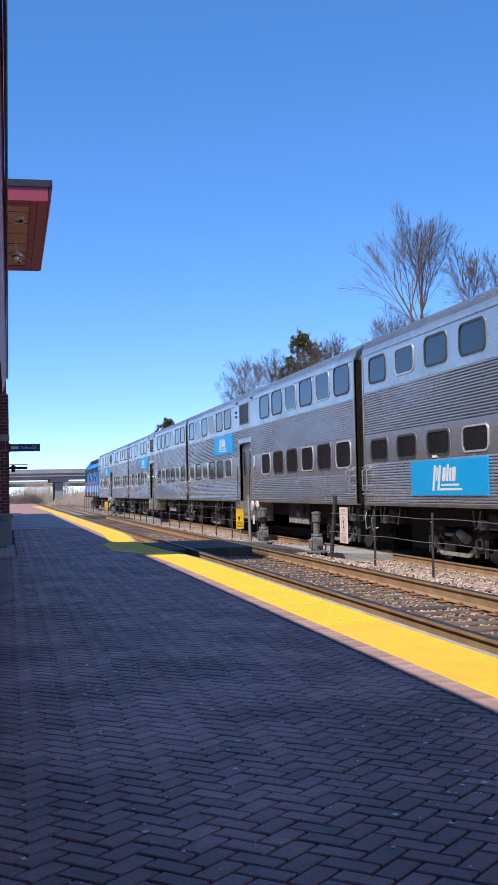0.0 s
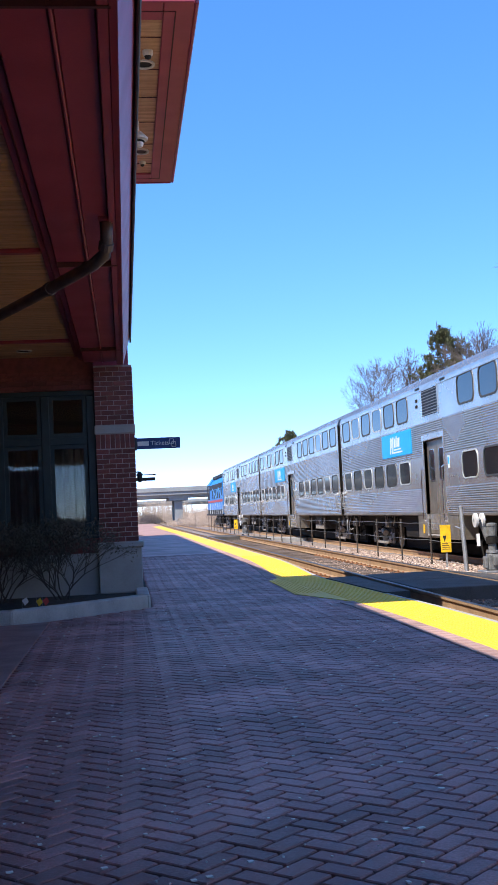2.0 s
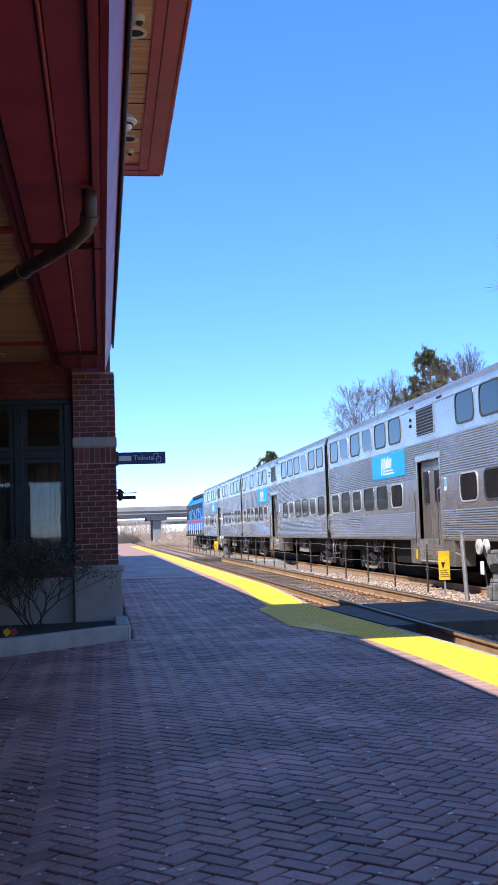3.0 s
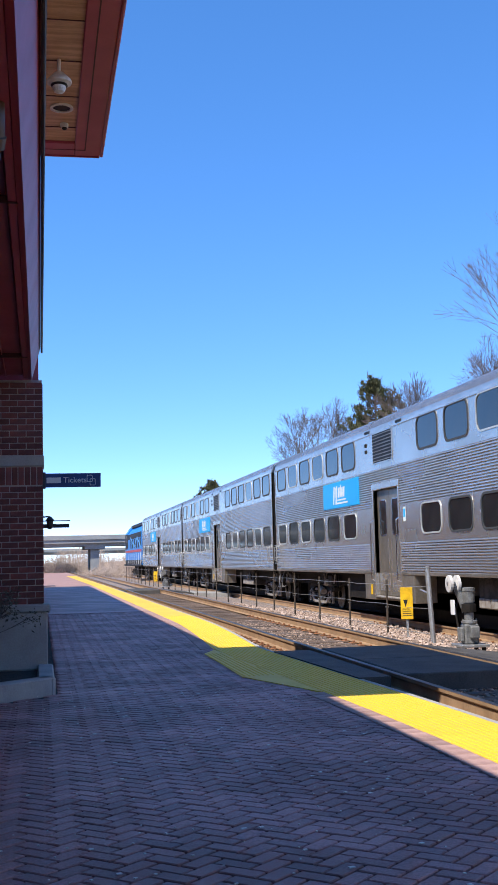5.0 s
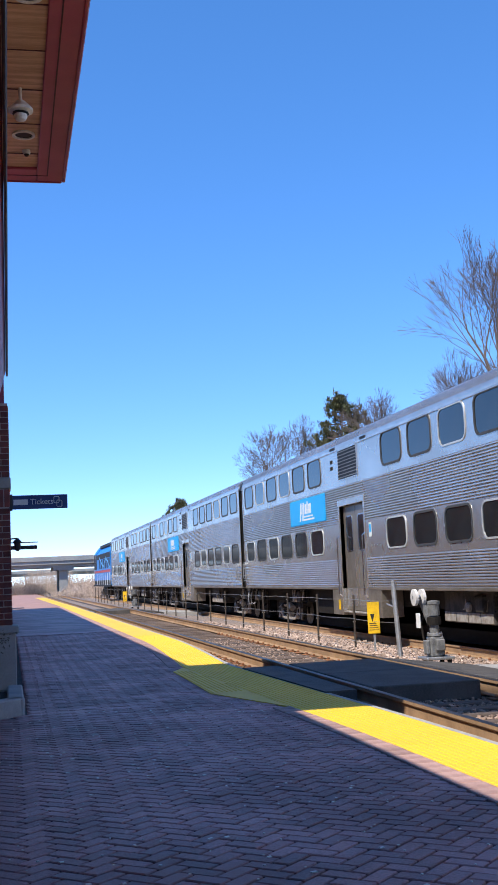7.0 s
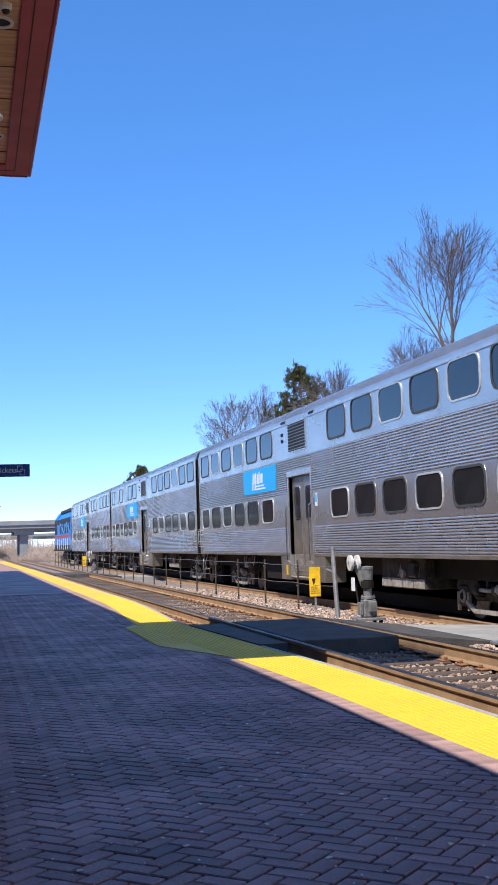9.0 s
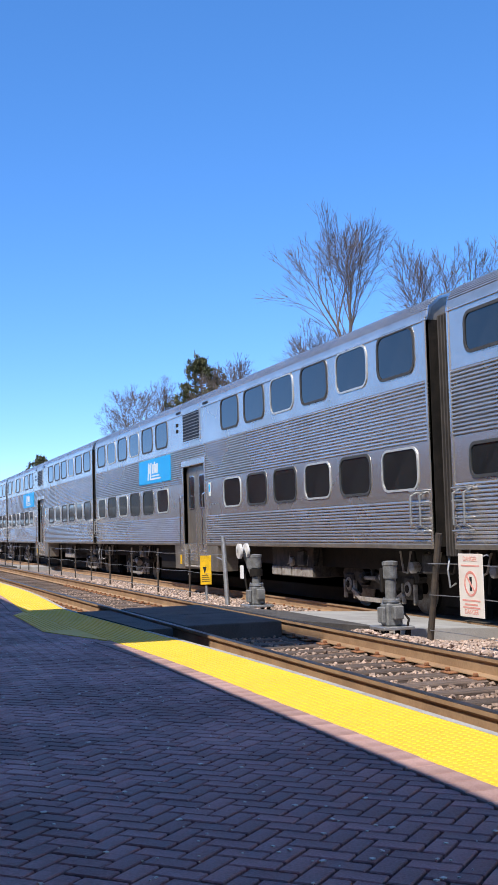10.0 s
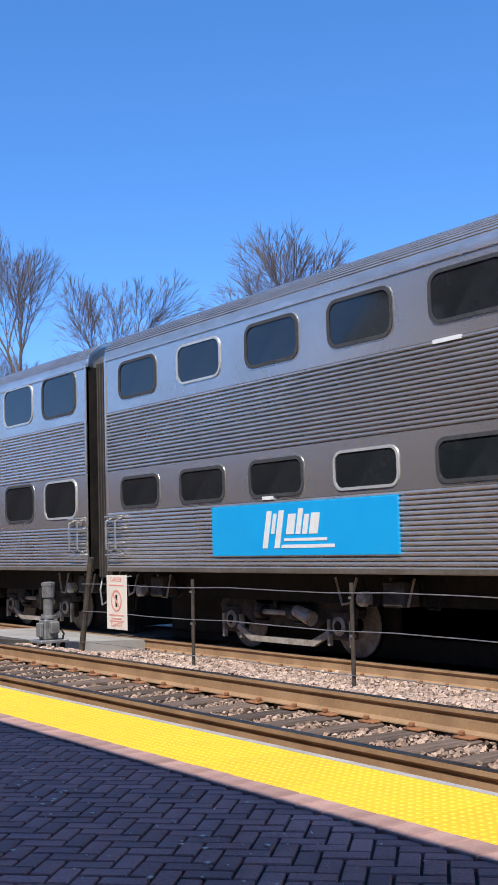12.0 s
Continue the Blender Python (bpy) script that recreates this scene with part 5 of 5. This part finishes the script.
def fence():
    ob = thing("track_fence", (FX, 0, 0), "low wire fence on thin dark posts between the tracks", "fence")
    ys = [1.68, 4.63] + [18.4 + 2.75 * i for i in range(26)]
    for y in [-1.27, -4.2, -7.2] + ys:
        z = bed_z(FX, y)
        p = part("post", Geo().tube((0, 0, -0.1), (0.01, 0, 1.08), 0.022, 0.022, 8), POSTM, ob, at=(0, y, z))
        for h in (0.55, 0.93):
            part("clip", Geo().box(-0.03, 0.03, -0.012, 0.012, h - 0.012, h + 0.012), GALV, p)
    for h in (0.12, 0.55, 0.93):
        def line(a, b):
            pts = []
            n = max(2, int((b - a) / 0.9))
            for i in range(n + 1):
                y = a + (b - a) * i / n
                pts.append((-0.024, y, bed_z(FX, y) * 0 - 0.16 + SLOPE * 0.35 * max(0, y - 9.5) + h + 0.012 * math.sin(y * 2.1)))
            return pts
        part("wire", Geo().path(line(-7.2, 7.5), 0.0055, 5), GALV, ob)
        part("wire", Geo().path(line(15.9, 88.0), 0.0055, 5), GALV, ob)
    part("brace_post", Geo().tube((0.0, 7.58, -0.25), (0.04, 7.31, 1.14), 0.042, 0.042, 10), POSTM, ob, "leaning end post")
    part("end_post", Geo().tube((0.0, 15.75, -0.3), (0.0, 15.95, 1.10), 0.045, 0.045, 10), GALV, ob, "grey end post by the crossing")
    part("post_cap", Geo().lathe((0.0, 15.95, 1.10), [(0.05, 0), (0.05, 0.02), (0.01, 0.045)], "z", 10), GALV, ob)
    part("latch_arm", Geo().tube((0.0, 15.9, 0.66), (-0.05, 16.2, 0.72), 0.018, n=6), GALV, ob)


def danger_sign():
    ob = thing("danger_sign", (FX - 0.06, 6.40, 0.545), "faded white warning board with red lettering wired to the fence", "sign")
    part("board", Geo().box(-0.006, 0.006, -0.27, 0.27, -0.36, 0.36, 0.003), SIGNW, ob)
    lettering("lettering", "DANGER", 0.078, FADED, ob, pose(-0.009, 0, 0.30, 90, 0, -90), "red lettering")
    lettering("lettering", "DANGER", 0.078, FADED, ob, pose(-0.009, 0, -0.30, 90, 0, -90), "red lettering")
    to = lambda u, v, d: (-d, u, v)
    ring = [(0.145 * math.cos(radians(a)), 0.02 + 0.145 * math.sin(radians(a))) for a in range(0, 360, 15)]
    ring2 = [(0.118 * math.cos(radians(a)), 0.02 + 0.118 * math.sin(radians(a))) for a in range(0, 360, 15)]
    part("prohibition_ring", Geo().ring(ring, ring2, 0.006, 0.0095, to), FADED, ob)
    part("slash", Geo().obox((-0.0085, 0, 0.02), ((1, 0, 0), (0, 0.7, 0.71), (0, -0.71, 0.7)), (0.0015, 0.125, 0.014)), FADED, ob)
    part("symbol", Geo().box(-0.0088, -0.006, -0.025, 0.025, -0.06, 0.10), BLACK, ob)
    for z, w in ((0.225, 0.2), (-0.17, 0.2), (-0.215, 0.14), (-0.25, 0.19)):
        part("text_bar", Geo().box(-0.0088, -0.006, -w, w, z - 0.009, z + 0.009), FADED, ob)
    for y in (-0.30, 0.30):
        part("tie_wire", Geo().path([(0.0, y * 0.88, 0.33), (0.04, y, 0.35), (0.03, y * 1.15, 0.34)], 0.008, 5), GALV, ob)


def gate_mechanism(x, y, z, label, crank):
    ob = thing("gate_mechanism", (x, y, z), label, "crossing machine", "crossing machines")
    part("base_plate", Geo().box(-0.26, 0.26, -0.26, 0.26, 0.0, 0.05, 0.01), GALV, ob)
    for sx in (-0.18, 0.18):
        for sy in (-0.18, 0.18):
            part("leg", Geo().box(sx - 0.03, sx + 0.03, sy - 0.03, sy + 0.03, -0.16, 0.0), UNDER, ob)
    part("lower_housing", Geo().box(-0.13, 0.13, -0.13, 0.13, 0.05, 0.40, 0.025), MACH, ob)
    part("side_box", Geo().box(-0.20, -0.13, -0.09, 0.09, 0.10, 0.34, 0.015).box(-0.06, 0.10, -0.24, -0.13, 0.16, 0.36, 0.015), MACH, ob)
    part("collar", Geo().lathe((0, 0, 0.40), [(0.10, 0), (0.14, 0.01), (0.14, 0.05), (0.09, 0.06)], "z", 16), GALV, ob)
    part("mast", Geo().lathe((0, 0, 0.46), [(0.085, 0), (0.085, 0.30), (0.11, 0.31), (0.11, 0.50), (0.12, 0.51), (0.12, 0.56), (0.05, 0.575)], "z", 16), MACH, ob, "grey mast stub")
    for a in range(4):
        t = math.pi * a / 2
        part("bolt", Geo().lathe((0.12 * math.cos(t), 0.12 * math.sin(t), 0.45), [(0.018, 0), (0.018, 0.03)], "z", 6), GALV, ob)
    if crank:
        part("motor", Geo().tube((-0.02, 0.05, 0.62), (-0.17, 0.09, 1.06), 0.085, 0.075, 12), MACH, ob)
        for x in (-0.30, -0.16):
            part("crank_wheel", Geo().lathe((x, 0.10, 1.10), [(0.05, -0.035), (0.15, -0.025), (0.15, 0.025), (0.05, 0.035)], "x", 18), CEIL_LAMP, ob, "pale counterweight wheel")
        part("wheel_axle", Geo().tube((-0.34, 0.10, 1.10), (-0.08, 0.10, 1.10), 0.035, n=10), GALV, ob)
        part("data_plate", Geo().box(-0.30, -0.27, -0.06, 0.10, 0.56, 0.82, 0.006), WHITE, ob, "white data plate")
        part("dark_band", Geo().lathe((0, 0, 0.60), [(0.10, 0), (0.13, 0.01), (0.13, 0.14), (0.10, 0.15)], "z", 14), UNDER, ob)
        part("cable", Geo().path([(-0.05, 0.3, 0.85), (-0.12, 0.34, 0.6), (-0.1, 0.28, 0.3), (-0.05, 0.2, 0.1)], 0.02, 6), UNDER, ob)
        ob.scale = (0.9, 0.9, 0.9)
    else:
        ob.scale = (0.86, 0.86, 0.86)
        part("side_cover", Geo().box(-0.10, 0.12, 0.10, 0.18, 0.55, 0.92, 0.012), UNDER, ob)
        part("cable", Geo().path([(0.1, -0.15, 0.3), (0.18, -0.22, 0.15), (0.12, -0.2, -0.1)], 0.018, 6), UNDER, ob)


def yellow_sign(x, y, z, s, label):
    ob = thing("yellow_sign", (x, y, z), label, "sign", "yellow trackside signs")
    part("board", Geo().box(-0.01, 0.01, -0.125 * s, 0.125 * s, 0.0, 0.65 * s, 0.004), SIGNY, ob)
    ob.rotation_euler = (0, 0, radians(68))
    part("mark", Geo().slab([(-0.07 * s, 0.40 * s), (0.02 * s, 0.40 * s), (-0.025 * s, 0.24 * s)], 0.0, 0.004, lambda u, v, d: (-0.01 - d, -u, v)), BLACK, ob)
    for k in range(4):
        part("text_bar", Geo().box(-0.0135, -0.01, (-0.10 + 0.015 * k) * s, 0.09 * s, (0.07 + 0.045 * k) * s, (0.082 + 0.045 * k) * s), TRUCKM, ob)
    part("stake", Geo().box(0.012, 0.035, -0.02, 0.02, -0.42, 0.6 * s), GALV, ob)


fence()
danger_sign()
gate_mechanism(3.15, 8.52, -0.10, "grey crossing gate mast stub on a low steel base", False)
gate_mechanism(3.2, 14.05, -0.12, "grey crossing gate machine with a pale counterweight wheel", True)
yellow_sign(3.18, 17.1, 0.16, 0.9, "yellow instruction sign on the fence by the crossing")
yellow_sign(3.2, 64.0, 0.1, 0.9, "small yellow sign at the further crossing")
gate_mechanism(3.2, 58.5, -0.12, "grey crossing machine at the further crossing", True)


# ---- trees and distance ----
def bare_tree(x, y, h, wide, seed, label, fork=0.58, leaders=3, mat=BARK):
    """A trunk that forks again and again into ever finer upswept twigs.
    wide is the crown's width in metres."""
    rnd = random.Random(seed)
    ob = thing("bare_tree", (x, y, -0.65), label, "tree", "bare trees behind the train")
    tr, br = Geo(), Geo()
    up = Vector((0, 0, 1))
    crown = h * (1 - fork)
    spread = min(0.85, 0.95 * wide / crown * 0.50)

    def grow(p, d, L, r, depth):
        if depth <= 0:
            br.tube(p, p + d * L, 0.009, 0.005, 3, False)
            return
        q = p
        for k in range(2):
            d = (d + up * 0.02 + Vector([rnd.gauss(0, 0.12) for _ in range(3)])).normalized()
            e = q + d * (L / 2)
            (tr if depth > 4 else br).tube(q, e, r, r * 0.84, 5 if depth > 4 else 3, False)
            r *= 0.84
            q = e
            t = rnd.uniform(0, 6.283)
            side = d.cross(Vector((math.cos(t), math.sin(t), 0.2))).normalized()
            a = spread * (rnd.uniform(0.7, 1.1) if depth > 4 else rnd.uniform(1.1, 1.9))
            grow(q, (d * math.cos(a) + side * math.sin(a)).normalized(), L * rnd.uniform(0.6, 0.95), max(r * 0.5, 0.010), depth - 2)
        turn = rnd.uniform(0, 6.283)
        for i in range(2):
            t = turn + 3.1416 * i + rnd.uniform(-0.5, 0.5)
            side = d.cross(Vector((math.cos(t), math.sin(t), 0.25))).normalized()
            a = spread * (rnd.uniform(0.45, 1.0) if i else rnd.uniform(0.1, 0.45))
            grow(q, (d * math.cos(a) + side * math.sin(a)).normalized(), L * rnd.uniform(0.66, 0.86), max(r * (0.8 if i == 0 else 0.62), 0.010), depth - 1)

    base = h * fork
    tr.tube((0, 0, 0), (0.1, 0.05, base), h * 0.013, h * 0.010, 8, False)
    for n in range(leaders):
        a = 6.283 * n / leaders + rnd.uniform(-0.5, 0.5)
        lean = rnd.uniform(0.10, 0.30)
        grow(Vector((0.1, 0.05, base * rnd.uniform(0.94, 1.0))), Vector((lean * math.cos(a), lean * math.sin(a), 1)).normalized(), crown / 3.5, h * 0.0062, 6)
    part("trunk", tr, mat, ob, fix=False)
    part("crown", br, mat, ob, fix=False)


def pine(x, y, h, wide, seed):
    rnd = random.Random(seed)
    ob = thing("pine_tree", (x, y, -0.65), "dark green pine with an open ragged crown", "tree")
    part("trunk", Geo().tube((0, 0, 0), (0.1, 0, h * 0.96), 0.22, 0.04, 8), BARK, ob)
    limbs, nd = Geo(), Geo()
    for i in range(56):
        f = i / 56
        z = h * (0.68 + 0.31 * f)
        a = rnd.uniform(0, 6.283)
        L = wide * 0.5 * (1 - f ** 2.2 * 0.86) * rnd.uniform(0.55, 1.1)
        q = Vector((L * math.cos(a), L * math.sin(a), z + L * rnd.uniform(0.05, 0.35)))
        limbs.tube((0, 0, z), q, 0.05, 0.02, 4, False)
        for k in range(4):
            c0 = Vector((0, 0, z)).lerp(q, rnd.uniform(0.45, 1.05)) + Vector([rnd.gauss(0, 0.16) for _ in range(3)])
            for _ in range(70):
                d = Vector([rnd.gauss(0, 1) for _ in range(3)])
                d.z += 0.7
                d.normalize()
                c = c0 + Vector([rnd.gauss(0, 0.10) for _ in range(3)])
                e = d.cross(Vector((0, 0, 1))).normalized() * 0.028
                t = c + d * rnd.uniform(0.14, 0.34)
                nd.poly([c - e, c + e, t + e * 0.4, t - e * 0.4])
    part("limb", limbs, BARK, ob, fix=False)
    part("crown", nd, NEEDLE, ob, fix=False)


bare_tree(22, 52.0, 19.4, 6.0, 21, "tall bare tree with fine upswept branches", 0.56, 3)
bare_tree(22.5, 41.8, 15.6, 5.0, 22, "smaller bare tree behind the train", 0.55)
bare_tree(22, 26.7, 13.7, 4.4, 23, "bare tree top showing over the train roof", 0.55)
bare_tree(23, 58.0, 14.2, 5.6, 24, "low bushy bare tree beside the tall one", 0.5, 4)
bare_tree(22, 71.5, 14.2, 4.6, 25, "bare tree next to the pine")
pine(22, 80.5, 15.4, 5.6, 31)
pine(19.6, 150, 12.4, 5.0, 32)
for i, (y, h) in enumerate(((93.6, 15.8), (101.0, 15.9), (109.5, 17.3), (114.0, 15.2))):
    bare_tree(22 + 0.4 * i, y, h, 5.4, 40 + i, "bare tree in the row beyond the train", 0.62, 2)


def brush(name, spots, label, seed):
    rnd = random.Random(seed)
    g = Geo()
    for x, y, w, h, n in spots:
        for _ in range(n):
            a, rr = rnd.uniform(0, 6.283), w * math.sqrt(rnd.random())
            b = Vector((x + rr * math.cos(a), y + rr * math.sin(a), -0.62))
            t = b + Vector((rnd.gauss(0, 0.4), rnd.gauss(0, 0.4), h * rnd.uniform(0.45, 1.0) * (1 - 0.5 * (rr / w) ** 2)))
            g.tube(b, t, 0.03, 0.012, 3, False)
            for _ in range(3):
                c = b.lerp(t, rnd.uniform(0.4, 0.95))
                g.tube(c, c + Vector((rnd.gauss(0, 0.45), rnd.gauss(0, 0.45), rnd.uniform(0.1, 0.6))), 0.018, 0.008, 3, False)
    single(name, g, BRUSH, label, "brush", kind="stuff", fix=False)


brush("dry_brush", [(2.5, 178, 6, 5.2, 700), (8, 124, 3, 3.2, 500), (6, 128, 3, 2.2, 400), (3, 118, 2.5, 1.6, 200), (9, 140, 5, 3.8, 500), (-2, 150, 4, 2.6, 250), (13, 110, 4, 3.0, 250), (-9, 170, 8, 3.2, 350)], "dry brown brush beside the far tracks", 61)


def overpass(y, z0, z1, px, label):
    ob = thing("overpass", (0, y, 0), label, "bridge", "road bridges over the line")
    part("deck", Geo().box(-90, 90, -5, 5, z0 + 0.35, z1 - 0.45, 0.05), BRIDGE, ob)
    part("parapet", Geo().box(-90, 90, -5.15, -4.9, z1 - 0.6, z1, 0.03), BRIDGE, ob)
    for i in range(5):
        part("girder", Geo().box(-90, 90, -4.6 + 2.2 * i, -4.2 + 2.2 * i, z0, z0 + 0.36), BRIDGE, ob)
    for x in px:
        part("pier_cap", Geo().box(x - 1.3, x + 1.3, -4.5, 4.5, z0 - 0.4, z0), BRIDGE, ob)
        part("pier", Geo().box(x - 0.55, x + 0.55, -4, 4, -0.7, z0 - 0.4, 0.05), BRIDGE, ob)


overpass(150, 3.35, 4.75, (3.5, -30, 34), "grey concrete road overpass across the line")
overpass(260, 3.1, 4.3, (-12, 20), "second distant bridge over the line")

pavers()
grit()
